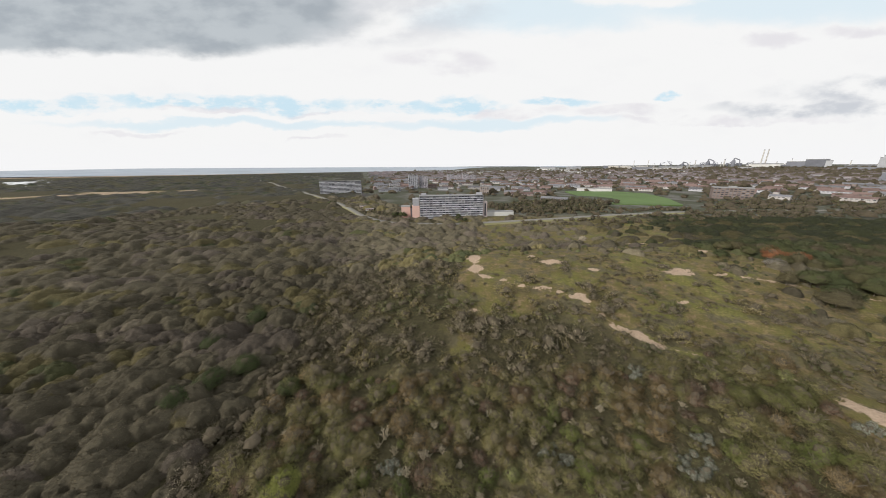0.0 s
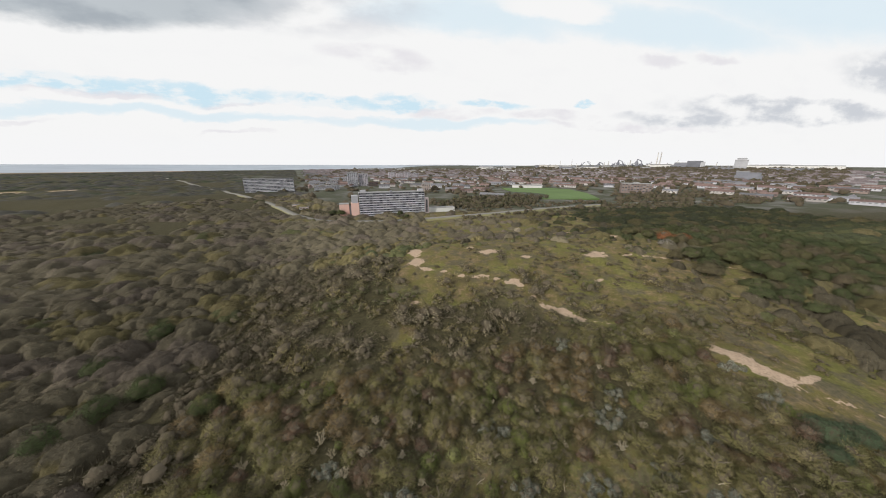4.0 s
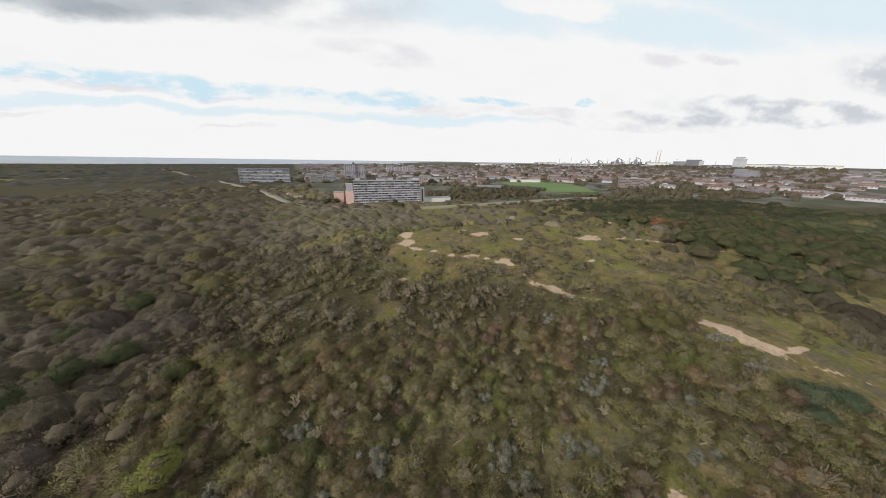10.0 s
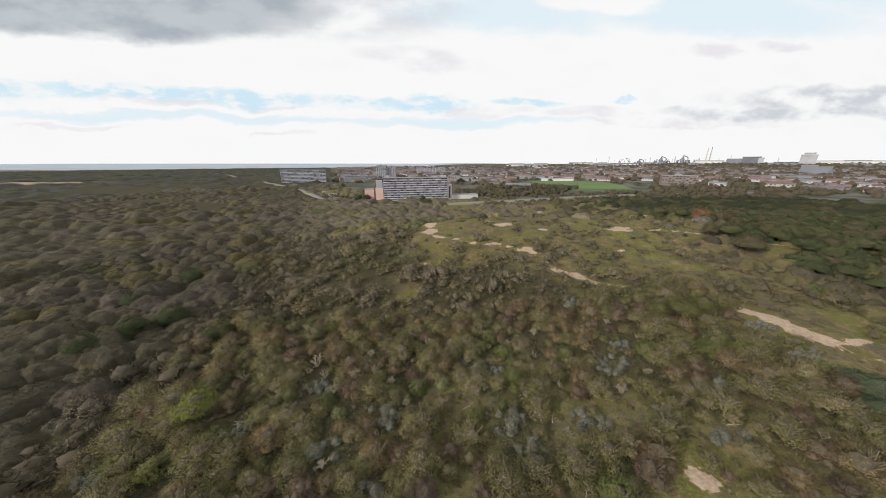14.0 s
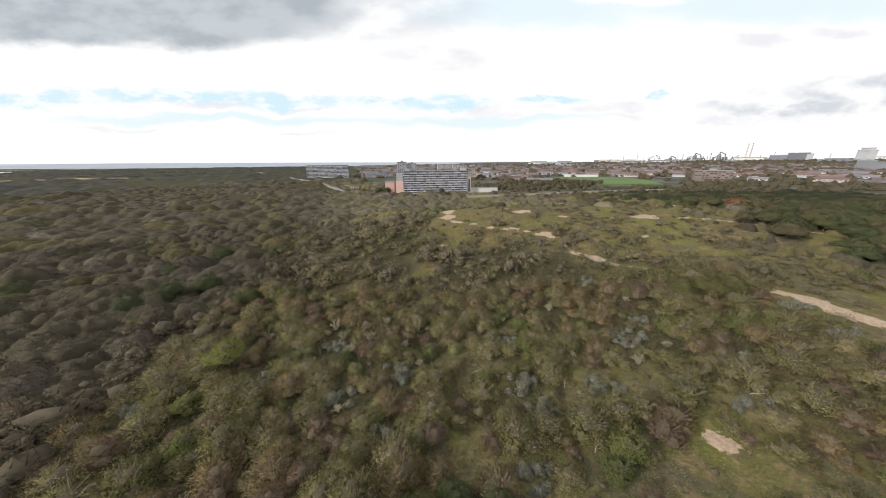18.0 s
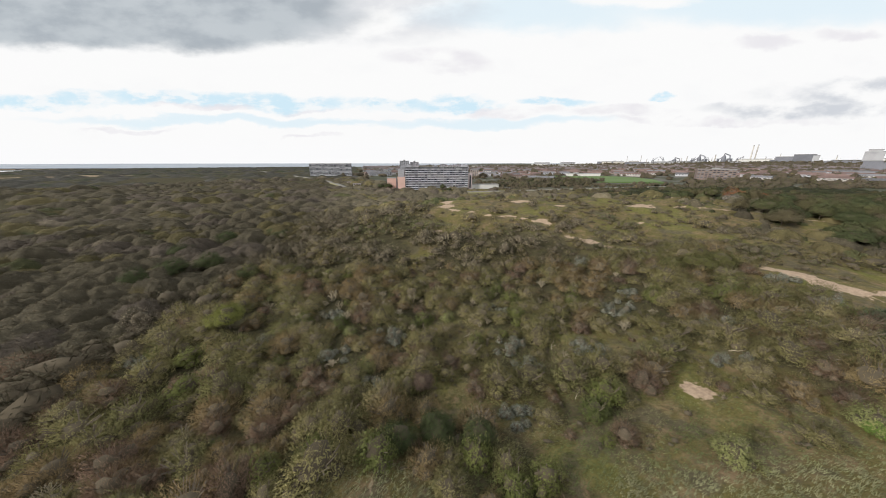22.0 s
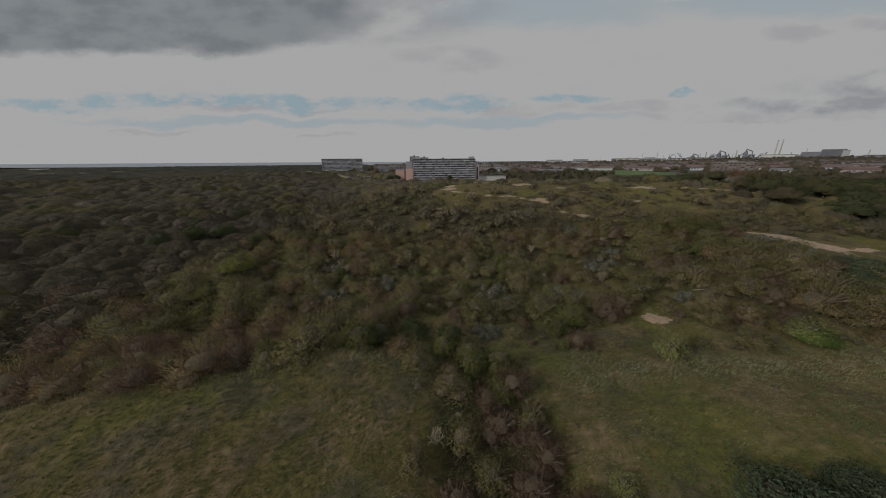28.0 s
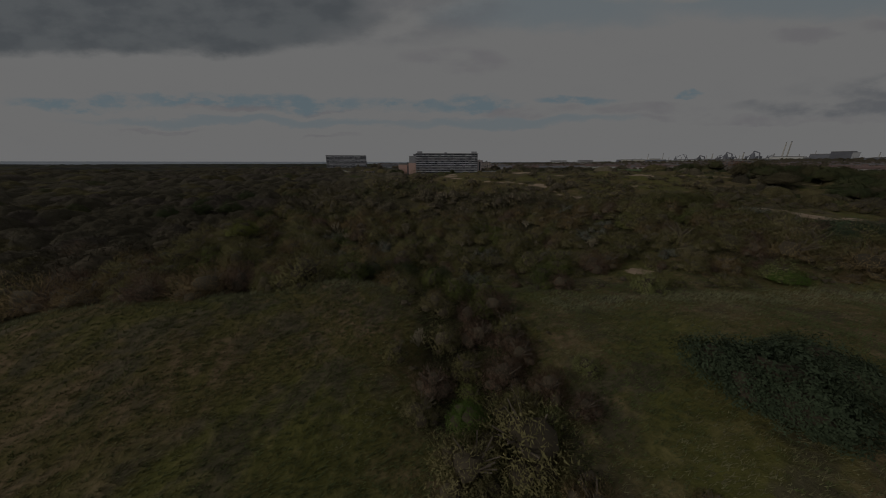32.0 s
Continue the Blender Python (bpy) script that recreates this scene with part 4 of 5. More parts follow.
def far_scrub():
    x, y, r = scatter(-230, 360, -60, 260, 3.5, 51)
    keep = (r.uniform(size=len(x)) < woody(x, y) * (1.05 - 0.40 * step(x, -50, -10) * step(170 - x, 0, 30)) + 0.02) & ~near_zone(x, y) & (np.hypot(x, y) < 245) & (np.abs(x) < 60 + 2.3 * (y + 30)) & (np.hypot(x - 11, y + 22) > 14)
    x, y = x[keep], y[keep]
    w = np.clip(4.6 * np.exp(0.48 * r.normal(size=len(x))), 2.2, 13) * np.where(woody(x, y) < 0.4, 0.55, 1)
    t = tints(x, y, r, 0.40 * step(x, 150, 200) * step(y, 80, 120) - 0.03 + 0.26 * step(x, -70, -20) * step(180 - x, 0, 40))
    t = np.where((woody(x, y) < 0.4)[:, None], TINTS[r.choice([2, 2, 8, 0], len(x))] * (0.95 - 0.35 * step(x, 120, 160))[:, None], t)
    w = w * (1 + 0.5 * step(x, 160, 210) * step(y, 90, 130))
    inside = (x > 172) & (y > 105) & (y < 250)
    x, y, w, t = x[~inside], y[~inside], w[~inside], t[~inside]
    x, y, w, t = np.r_[x, REST[:, 0]], np.r_[y, REST[:, 1]], np.r_[w, REST[:, 2]], np.concatenate([t, TINTS[REST[:, 3].astype(int)] * r.uniform(0.8, 1.25, (len(REST), 1))])
    # low brown growth in drifts over the open dune
    hx, hy, _ = scatter(40, 185, 78, 250, 2.9, 57)
    drift = waves(0.8 * hx + 0.3 * hy, 1.3 * hy - 0.4 * hx, 30, 58) + 0.5 * waves(hx, hy, 11, 59)
    keep = (drift > 0.12 + 0.5 * r.uniform(size=len(hx))) & (sandy(hx, hy) < 0.1) & ~near_zone(hx, hy)
    hx, hy = hx[keep], hy[keep]
    hw = r.uniform(1.4, 3.8, len(hx))
    ht = TINTS[r.choice([2, 0, 0, 1, 8, 8], len(hx))] * r.uniform(0.7, 1.0, (len(hx), 1))
    x, y, w, t = np.r_[x, hx], np.r_[y, hy], np.r_[w, hw], np.concatenate([t, ht])
    tall = np.r_[r.uniform(0.55, 1.0, len(x) - len(hw)), r.uniform(0.35, 0.6, len(hw))]
    mid = ((x > -78) & (x < 150) & (y < 185))
    thicket("mid_scrub", "olive and brown shrubs scattered over the open dune", x[mid], y[mid], w[mid] * 1.08, t[mid], 1, 560, 0.068, tall[mid] * 1.15, 64, 0.48, 4)
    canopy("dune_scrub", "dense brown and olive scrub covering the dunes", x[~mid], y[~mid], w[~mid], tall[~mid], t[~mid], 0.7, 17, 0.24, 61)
    x, y, r = scatter(-700, 640, 40, 700, 5.8, 52)
    d = np.hypot(x, y)
    wood = np.maximum(woody(x, y), 0.0) * (1 - built(x, y))
    keep = (d >= 238) & (d < 640) & (r.uniform(size=len(x)) < wood) & (np.abs(x) < 2.6 * (y + 60)) & ~road_zone(x, y)
    keep &= (d < 330) | (waves(x, 1.7 * y, 150, 72) + 0.5 * waves(x, y, 45, 73) < 0.55 + 0.3 * r.uniform(size=len(x)))
    x, y = x[keep], y[keep]
    w = np.clip(7.2 * np.exp(0.40 * r.normal(size=len(x))), 4.5, 18)
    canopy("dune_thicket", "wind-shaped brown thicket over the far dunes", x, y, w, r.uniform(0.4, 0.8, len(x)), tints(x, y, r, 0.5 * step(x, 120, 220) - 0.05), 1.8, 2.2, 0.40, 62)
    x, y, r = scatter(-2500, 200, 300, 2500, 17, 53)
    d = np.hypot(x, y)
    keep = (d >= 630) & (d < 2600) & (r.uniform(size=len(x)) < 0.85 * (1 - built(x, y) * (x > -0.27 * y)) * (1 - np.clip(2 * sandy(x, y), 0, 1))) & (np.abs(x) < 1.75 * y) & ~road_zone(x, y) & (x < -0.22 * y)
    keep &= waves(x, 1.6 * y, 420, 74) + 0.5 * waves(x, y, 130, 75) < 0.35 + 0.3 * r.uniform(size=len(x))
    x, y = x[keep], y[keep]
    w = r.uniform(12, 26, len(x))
    # Tints pushed towards blue, with the haze of distance put into the colour.
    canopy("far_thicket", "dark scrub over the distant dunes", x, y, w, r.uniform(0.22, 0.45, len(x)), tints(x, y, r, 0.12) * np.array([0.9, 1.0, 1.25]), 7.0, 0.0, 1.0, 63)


ROAD = [(-1100, 1700), (-675, 1154), (-288, 648), (-180, 500), (-125, 412), (-96, 375), (-67, 354), (3, 345), (125, 372), (230, 398), (342, 418), (520, 430), (700, 405)]


def road_zone(x, y, w=7.0):
    m = np.zeros(len(x), bool)
    for (ax, ay), (bx, by) in zip(ROAD, ROAD[1:]):
        t = np.clip(((x - ax) * (bx - ax) + (y - ay) * (by - ay)) / ((bx - ax) ** 2 + (by - ay) ** 2), 0, 1)
        m |= np.hypot(x - ax - t * (bx - ax), y - ay - t * (by - ay)) < w
    return m


far_scrub()


def undergrowth():
    """Knee-high growth between the shrubs."""
    x, y, r = scatter(-70, 112, -12, 110, 2.1, 55)
    keep = (r.uniform(size=len(x)) < 0.10 + 0.50 * woody(x, y)) & (sandy(x, y) < 0.15) & ((y > 14) | (woody(x, y) > 0.3))
    x, y = x[keep], y[keep]
    # Toned down, so that shade in the gaps is part of the colour.
    t = TINTS[r.choice([2, 8, 0, 4, 6, 8], len(x))] * r.uniform(0.6, 1.0, (len(x), 1))
    thicket("undergrowth", "low mixed undergrowth and dead grass between shrubs", x, y, np.clip(1.5 * np.exp(0.4 * r.normal(size=len(x))), 0.6, 3.2), t, 1, 70, 0.13, r.uniform(0.6, 1.2, len(x)), 56, 0.5, 2)


undergrowth()


def ribbon(name, label, category, pts, w, lift, mat, gap=6.0):
    """A strip of paving that follows the land."""
    v, f = [], []
    pts = [Vector((*p, 0)) for p in pts]
    line = []
    for a, b in zip(pts, pts[1:]):
        n = max(1, int((b - a).length / gap))
        line += [a.lerp(b, k / n) for k in range(n)]
    line.append(pts[-1])
    for _ in range(3):
        line = [line[0]] + [(line[k - 1] + line[k] * 2 + line[k + 1]) / 4 for k in range(1, len(line) - 1)] + [line[-1]]
    for k, p in enumerate(line):
        d = (line[min(k + 1, len(line) - 1)] - line[max(k - 1, 0)]).normalized()
        side = Vector((-d.y, d.x, 0)) * w / 2
        top = max(ground_at(p.x + s * side.x, p.y + s * side.y) for s in (-1, 0, 1)) + lift
        for s, dz in ((-1.15, -0.8), (-1, 0), (1, 0), (1.15, -0.8)):
            v.append((p.x + s * side.x, p.y + s * side.y, top + dz))
        if k:
            i = 4 * k
            f += [(i - 4 + j, i - 3 + j, i + 1 + j, i + j) for j in range(3)]
    me = mesh_of(name, v, f, mat)
    return tagged(new(name, me), label, category, kind="structure")


ASPHALT = plain("worn_asphalt", (0.215, 0.205, 0.185), 0.9, 0.2, 0.5)
VERGE = plain("mown_verge", (0.22, 0.205, 0.105), 0.95, 0.3, 0.4)
ribbon("road", "pale road curving along the edge of the dunes", "road", ROAD, 8.0, 0.4, ASPHALT)
ribbon("verge", "mown grass verge beside the road", "verge", [(x + 4, y - 9) for x, y in ROAD[2:-2]], 9, 0.22, VERGE)


def plant_trees():
    n = 100
    for name, label, cols, spots in TREES:
        for x, y, w, h in spots:
            big = name == "ivy_bush"
            tree(name, label, x, y, w, h, cols, n, 26000 if big else 10000, 0.2, 0.046 if big else 0.064)
            n += 1


plant_trees()


def right_wood():
    """The dark wood inland of the open dune."""
    x, y, r = scatter(165, 345, 96, 275, 7.4, 71)
    keep = (r.uniform(size=len(x)) < woody(x, y)) & (sandy(x, y) < 0.1) & (x < 60 + 1.75 * (y + 30)) & (np.hypot(x - 207, y - 171) > 13) & (np.hypot(x - 182, y - 159) > 8)
    x, y = x[keep], y[keep]
    greens = [("oak", "dark green deciduous tree in the dune wood", ((0.060, 0.074, 0.034), (0.078, 0.088, 0.040), (0.094, 0.096, 0.044))), ("birch", "olive-brown half-bare tree in the dune wood", ((0.104, 0.092, 0.050), (0.112, 0.092, 0.060), (0.096, 0.092, 0.044)))]
    first = {}
    for i in range(min(len(x), 290)):
        k = (int(r.uniform() < 0.28), r.randint(3))
        w, h = r.uniform(7, 14), r.uniform(5.0, 9.5)
        if k not in first:
            name, label, cols = greens[k[0]]
            first[k] = tree(name, label, x[i], y[i], 10, 7, cols, 700 + 10 * k[0] + k[1], 9000, 0.2, 0.075)
            tagged(first[k], label, "tree", "trees of the dune wood")
            first[k].matrix_basis = pose(x[i], y[i], ground_at(x[i], y[i]) - 0.1, 0, 0, 0)
        else:
            ob = copy_thing(first[k], Matrix.Identity(4))
            ob.matrix_basis = pose(x[i], y[i], ground_at(x[i], y[i]) - 0.1, 0, 0, r.uniform(0, 360)) @ Matrix.Diagonal((w / 10, w / 10, h / 7, 1))


right_wood()


def wood_patches():
    """The wood on the rise beside the flats, and trees among the houses."""
    x, y, r = scatter(70, 300, 395, 545, 7.5, 81)
    keep = (hill(x, y, 185, 475, 75, 38, 12) > r.uniform(0.25, 0.55, len(x))) & ~road_zone(x, y, 8)
    x, y = x[keep], y[keep]
    t = TINTS[r.choice([4, 4, 4, 2, 0], len(x))] * r.uniform(0.75, 1.15, (len(x), 1))
    thicket("hill_wood", "dark green wood on the rise beside the flats", x, y, r.uniform(9, 14, len(x)), t, 1, 90, 0.16, r.uniform(0.9, 1.3, len(x)), 82)
    x, y, r = scatter(-300, 3300, 380, 2700, 27, 83)
    d, a = np.hypot(x, y), np.degrees(np.arctan2(x, y))
    keep = (built(x, y) > 0.5) & (d < 3000) & (r.uniform(size=len(x)) < 0.36 + 0.35 * (waves(x, y, 420, 84) > 0.25) + 0.4 * (a > 42)) & (a < 66)
    keep &= ~((x > 240) & (x < 470) & (y > 450) & (y < 730)) & ~((np.abs(x - 5) < 70) & (y < 410))
    x, y = x[keep], y[keep]
    t = TINTS[r.choice([4, 4, 8, 8, 2], len(x))] * r.uniform(0.7, 1.1, (len(x), 1))
    thicket("town_trees", "dark trees and gardens between the town houses", x, y, r.uniform(9, 20, len(x)) * (1 + d[keep] / 2500), t, 1, 24, 0.18, r.uniform(0.6, 0.95, len(x)), 85, 0.9, 2)
    x, y, r = scatter(95, 700, 300, 520, 7.5, 88)
    keep = (y > 318 + 0.1 * x) & ~road_zone(x, y, 9) & ~((x > 235) & (x < 460) & (y > 448)) & (hill(x, y, 185, 475, 75, 38, 12) < 0.5) & (r.uniform(size=len(x)) < 0.55 + 0.3 * waves(x, y, 70, 89))
    x, y = x[keep], y[keep]
    t = np.where((x > 210)[:, None], TINTS[r.choice([4, 8, 8, 2, 0], len(x))] * 1.05, TINTS[r.choice([8, 0, 2, 2, 3, 1], len(x))]) * r.uniform(0.75, 1.1, (len(x), 1))
    thicket("field_scrub", "brown and olive scrub between dunes and sports field", x, y, r.uniform(5, 10, len(x)) * (1 + 0.5 * step(x, 260, 380)), t, 1, 110, 0.13, r.uniform(0.7, 1.1, len(x)), 90)
    x, y, r = scatter(-150, 40, 350, 520, 7, 86)
    keep = (y > 358 + 0.0 * x) & (x < -50) & (x > -60 - 0.62 * (y - 385) - 45) & ~road_zone(x, y, 8) & (r.uniform(size=len(x)) < 0.6)
    x, y = x[keep], y[keep]
    t = TINTS[r.choice([4, 0, 2, 0, 3], len(x))] * r.uniform(0.8, 1.3, (len(x), 1))
    thicket("roadside_scrub", "mixed shrubs between the road and the flats", x, y, r.uniform(4, 8, len(x)), t, 1, 60, 0.18, r.uniform(0.7, 1.0, len(x)), 87)


wood_patches()


# ---- grass and dead wood ----
def grass():
    r = np.random.RandomState(91)
    n = 110000
    x, y = r.uniform(-60, 75, n), r.uniform(-16, 62, n)
    near = np.exp(-np.hypot(x - 8, y + 6) / 45.0)
    keep = (r.uniform(size=n) < near * 1.6) & (sandy(x, y) < 0.3)
    x, y = x[keep], y[keep]
    n = len(x)
    z = height(x, y) - 0.02
    crest = np.exp(-((y - 5.0 - 0.21 * (x + 42)) / 3.2) ** 2) * step(9 - x, 0, 6) + 0.8 * np.exp(-((y - 13.0) / 3.0) ** 2) * step(x, 20, 28)
    k = 4
    base = np.repeat(np.stack([x, y, z], 1), k, 0) + np.c_[r.uniform(-0.16, 0.16, (n * k, 2)), np.zeros(n * k)]
    a = r.uniform(0, 6.283, n * k)
    side = np.stack([np.cos(a), np.sin(a), np.zeros(n * k)], 1) * r.uniform(0.025, 0.05, (n * k, 1))
    # tufts lean away from the sea wind
    top = base + np.stack([0.26 + r.uniform(-0.2, 0.2, n * k), r.uniform(-0.16, 0.2, n * k), r.uniform(0.10, 0.30, n * k) * np.repeat(1 + 1.1 * crest, k)], 1)
    v = np.stack([base + side, base - side, top], 1).reshape(-1, 3)
    me = mesh_of("dune_grass", v, np.arange(len(v)).reshape(-1, 3), SCRUB)
    dry = 0.5 + 0.5 * waves(x, y, 11, 92) + r.uniform(-0.3, 0.3, n)
    col = np.where((dry > 0.72)[:, None], np.array([[0.172, 0.162, 0.086]]), np.array([[0.106, 0.120, 0.050]])) * r.uniform(0.85, 1.2, (n, 1))
    col = col * (1 - crest[:, None]) + crest[:, None] * np.array([[0.25, 0.25, 0.15]]) * r.uniform(0.7, 1.2, (n, 1))
    at = me.attributes.new("tint", "FLOAT_COLOR", "POINT")
    c = np.repeat(col, 3 * k, 0)
    at.data.foreach_set("color", np.concatenate([c, np.ones((len(c), 1))], 1).astype(np.float32).ravel())
    tagged(new("dune_grass", me), "rough green and straw-coloured dune grass", "grass", kind="stuff")


grass()


def dead_branch(x, y, length, turn, first=[]):
    """A bleached fallen limb with a few forks."""
    m = pose(x, y, ground_at(x, y) + 0.05, 0, 0, turn) @ Matrix.Diagonal((length, length, length, 1))
    if not first:
        ob = thing("dead_branch", "bleached dead branch lying in the grass", "dead branch", 0, 0, 0, group="dead branches on the dunes")
        part("limb", Solid().bar((-0.5, 0, 0), (0.05, 0.06, 0.08), 0.020).bar((0.05, 0.06, 0.08), (0.34, -0.06, 0.16), 0.015).bar((0.34, -0.06, 0.16), (0.5, 0.05, 0.24), 0.009).mesh("limb", PALE_BARK), ob)
        part("fork", Solid().bar((0.05, 0.06, 0.08), (0.3, 0.3, 0.2), 0.009).mesh("fork", PALE_BARK), ob)
        part("fork", Solid().bar((-0.2, 0.03, 0.03), (0.0, -0.26, 0.16), 0.009).mesh("fork", PALE_BARK), ob)
        first.append(ob)
    else:
        ob = copy_thing(first[0], Matrix.Identity(4))
    ob.matrix_basis = m


def dead_wood():
    for x, y, length, turn in ((30, 46, 3.2, 60), (11, 51, 2.6, 20), (24, 75, 2.4, 100), (47, 50, 2.8, -30), (36, 58, 2.2, 10), (62, 36, 3.0, -10), (72, 30, 3.6, 15), (-32, 44, 3.4, 40), (-40, 52, 2.6, 150),
                               (5, 95, 3.0, 80), (22, 98, 3.0, 110), (16, 84, 2.2, 30), (44, 74, 2.4, 70), (-14, 60, 2.4, 0), (28, 30, 2.2, 45)):
        dead_branch(x, y, length, turn)


dead_wood()

# ---- the town ----
RENDER_GREY = plain("grey_render", (0.36, 0.36, 0.39), 0.8, 0.2, 0.5)
WHITE_PANEL = plain("white_parapet", (0.60, 0.60, 0.64), 0.7, 0.14, 0.4)
STAINED_PANEL = plain("stained_parapet", (0.42, 0.42, 0.47), 0.75, 0.35, 0.4)
PINK = plain("pink_render", (0.58, 0.39, 0.34), 0.85, 0.08, 0.3)
BRICK = plain("brown_brick", (0.21, 0.165, 0.150), 0.9, 0.2, 1.2)
ROOF_FELT = plain("roof_felt", (0.22, 0.22, 0.22), 0.9, 0.25, 0.4)
TILE = plain("red_roof_tiles", (0.128, 0.090, 0.083), 0.85, 0.4, 0.3)
DARK_TILE = plain("grey_roof_tiles", (0.135, 0.135, 0.148), 0.85, 0.3, 0.3)
# Lightened and blued a little, with haze over the works in the colour.
STEEL = plain("dark_steelwork", (0.15, 0.155, 0.18), 0.6, 0.25, 0.1)
PALE_STEEL = plain("pale_cladding", (0.31, 0.315, 0.335), 0.6, 0.2, 0.1)
CONCRETE = plain("concrete", (0.42, 0.40, 0.37), 0.85, 0.2, 0.2)
# A darker copy of the render: shade behind the galleries put into its colour.
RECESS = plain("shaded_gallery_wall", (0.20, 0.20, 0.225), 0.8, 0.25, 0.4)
PALE_BRICK = plain("pale_brick", (0.37, 0.345, 0.335), 0.85, 0.35, 0.3)
WHITE_WALL = plain("white_wall", (0.56, 0.555, 0.54), 0.8, 0.12, 0.3)


def glass_material():
    m, g, b = material("window_glass", 0.12, 0.5)
    info = g.n.new("ShaderNodeObjectInfo").outputs["Random"]
    g.put(b.inputs["Base Color"], g.mix(g.ramp(info, 0.3, 1.0), (0.035, 0.04, 0.05, 1), (0.22, 0.225, 0.24, 1)))
    return m


GLASS = glass_material()


def window_mesh(w, h):
    """A glazed opening with a sunk pane."""
    return Solid().box(-w / 2, -0.05, 0, w / 2, 0.10, h).mesh("window", GLASS)


def slab_block(name, label, x, y, turn, length, deep, floors, lift, columns, parapet=WHITE_PANEL, wall=RENDER_GREY, floor_h=3.0, group=""):
    """A long block of flats with open galleries on its front."""
    high = floors * floor_h
    ob = thing(name, label, "apartment building", x, y, lift, turn, group)
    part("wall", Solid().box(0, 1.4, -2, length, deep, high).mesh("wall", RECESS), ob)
    part("roof", Solid().box(-0.3, 0.0, high, length + 0.3, deep + 0.3, high + 0.5).mesh("roof", ROOF_FELT), ob)
    bay = length / columns
    gallery = Solid().box(0, 0.05, -0.12, length, 1.4, 0.12).mesh("gallery", wall)
    panels = [Solid().box(0.1, 0, 0, bay - 0.12, 0.14, 1.15).mesh("parapet", p) for p in (parapet, parapet, STAINED_PANEL, parapet, wall)]
    screen = Solid().box(-0.06, 0.06, 0.12, 0.06, 1.38, 2.85).mesh("screen", parapet)
    pick = np.random.RandomState(columns)
    fin = Solid().box(0, 0.1, 0, 0.25, 1.4, high).mesh("fin", wall)
    win = window_mesh(length / columns * 0.72, 1.55)
    for k in range(floors):
        part("gallery", gallery, ob, at=(0, 0, k * floor_h))
        for c in range(columns):
            part("window", win, ob, at=((c + 0.5) * length / columns, 1.4, k * floor_h + 1.0))
            part("parapet", panels[pick.randint(5)], ob, at=(c * bay, 0, k * floor_h))
            if pick.uniform() < 0.4:
                part("screen", screen, ob, at=((c + pick.choice([0.02, 0.5])) * bay, 0, k * floor_h))
    for c in range(0, columns + 1, 4):
        part("fin", fin, ob, at=(min(c * length / columns, length - 0.25), 0, 0))
    return ob, high


def main_flats():
    turn = 5.6
    ob, high = slab_block("apartment_building", "ten-storey grey gallery flats with white parapet bands", -38, 383, turn, 86, 13, 10, 0.0, 20)
    box = Solid().box(0, 0, 0, 7, 6, 2.6).mesh("lift_house", RENDER_GREY)
    part("lift_house", box, ob, at=(78, 4, high + 0.5))
    part("lift_house", box, ob, at=(2, 5, high + 0.5))
    part("vent", Solid().box(0, 0, 0, 3, 3, 1.4).mesh("vent", STEEL), ob, at=(40, 5, high + 0.5))
    # lower end wings with blank pink walls
    part("wing", Solid().box(-10.5, -0.3, -2, -0.6, 12, 17.5).mesh("wing", PINK), ob, "blank pink end wing")
    part("wing_top", Solid().box(-9.5, 1.5, 17.5, -1.2, 12, 27).mesh("wing_top", PALE_STEEL), ob, "pale glazed stair tower")
    part("wing", Solid().box(-25, 8, -2, -13, 20, 15.5).mesh("wing", PINK), ob, "blank pink end wing")
    part("wing_roof", Solid().box(-25.2, 7.8, 15.5, -12.8, 20.2, 16.1).mesh("wing_roof", ROOF_FELT), ob)
    # Added dark box, in place of the dark side between the pink wings.
    part("link", Solid().box(-13, 9, -2, -10.5, 14, 13).mesh("link", STEEL), ob)
    stair = Solid().box(86.6, 1, -2, 92, 9, 21.5).mesh("stair_tower", plain("pinkish_panel", (0.45, 0.38, 0.38), 0.8, 0.1, 0.3))
    part("stair_tower", stair, ob)
    part("window", Solid().box(88.4, 0.7, 2, 90.2, 1.2, 19).mesh("window", GLASS), ob, "tall dark stair window")
    part("annex", Solid().box(93, 6, -2, 132, 16, 6).mesh("annex", WHITE_WALL), ob, "low white annex")
    part("annex_roof", Solid().box(92.8, 5.8, 6, 132.2, 16.2, 6.5).mesh("annex_roof", ROOF_FELT), ob)


main_flats()
slab_block("apartment_building", "long grey gallery flats beside the dune road", -287, 671, 11, 92, 13, 11, 0.5, 14, floor_h=3.0)[0]


def tower_block(label, x, y, turn, w, d, floors, columns, lift=0.0, wall=RENDER_GREY, floor_h=3.0):
    """A compact block with a grid of windows and a flat roof."""
    high = floors * floor_h
    ob = thing("apartment_tower" if floors > 7 else "apartment_block", label, "apartment building", x, y, lift, turn)
    part("wall", Solid().box(0, 0, -3, w, d, high).mesh("wall", wall), ob)
    part("roof", Solid().box(-0.3, -0.3, high, w + 0.3, d + 0.3, high + 0.6).box(w * 0.4, d * 0.3, high + 0.6, w * 0.6, d * 0.7, high + 3.2).mesh("roof", ROOF_FELT), ob)
    win = window_mesh(w / columns * 0.68, 1.6)
    for k in range(floors):
        for c in range(columns):
            part("window", win, ob, at=((c + 0.5) * w / columns, 0, k * floor_h + 0.9))
    return ob


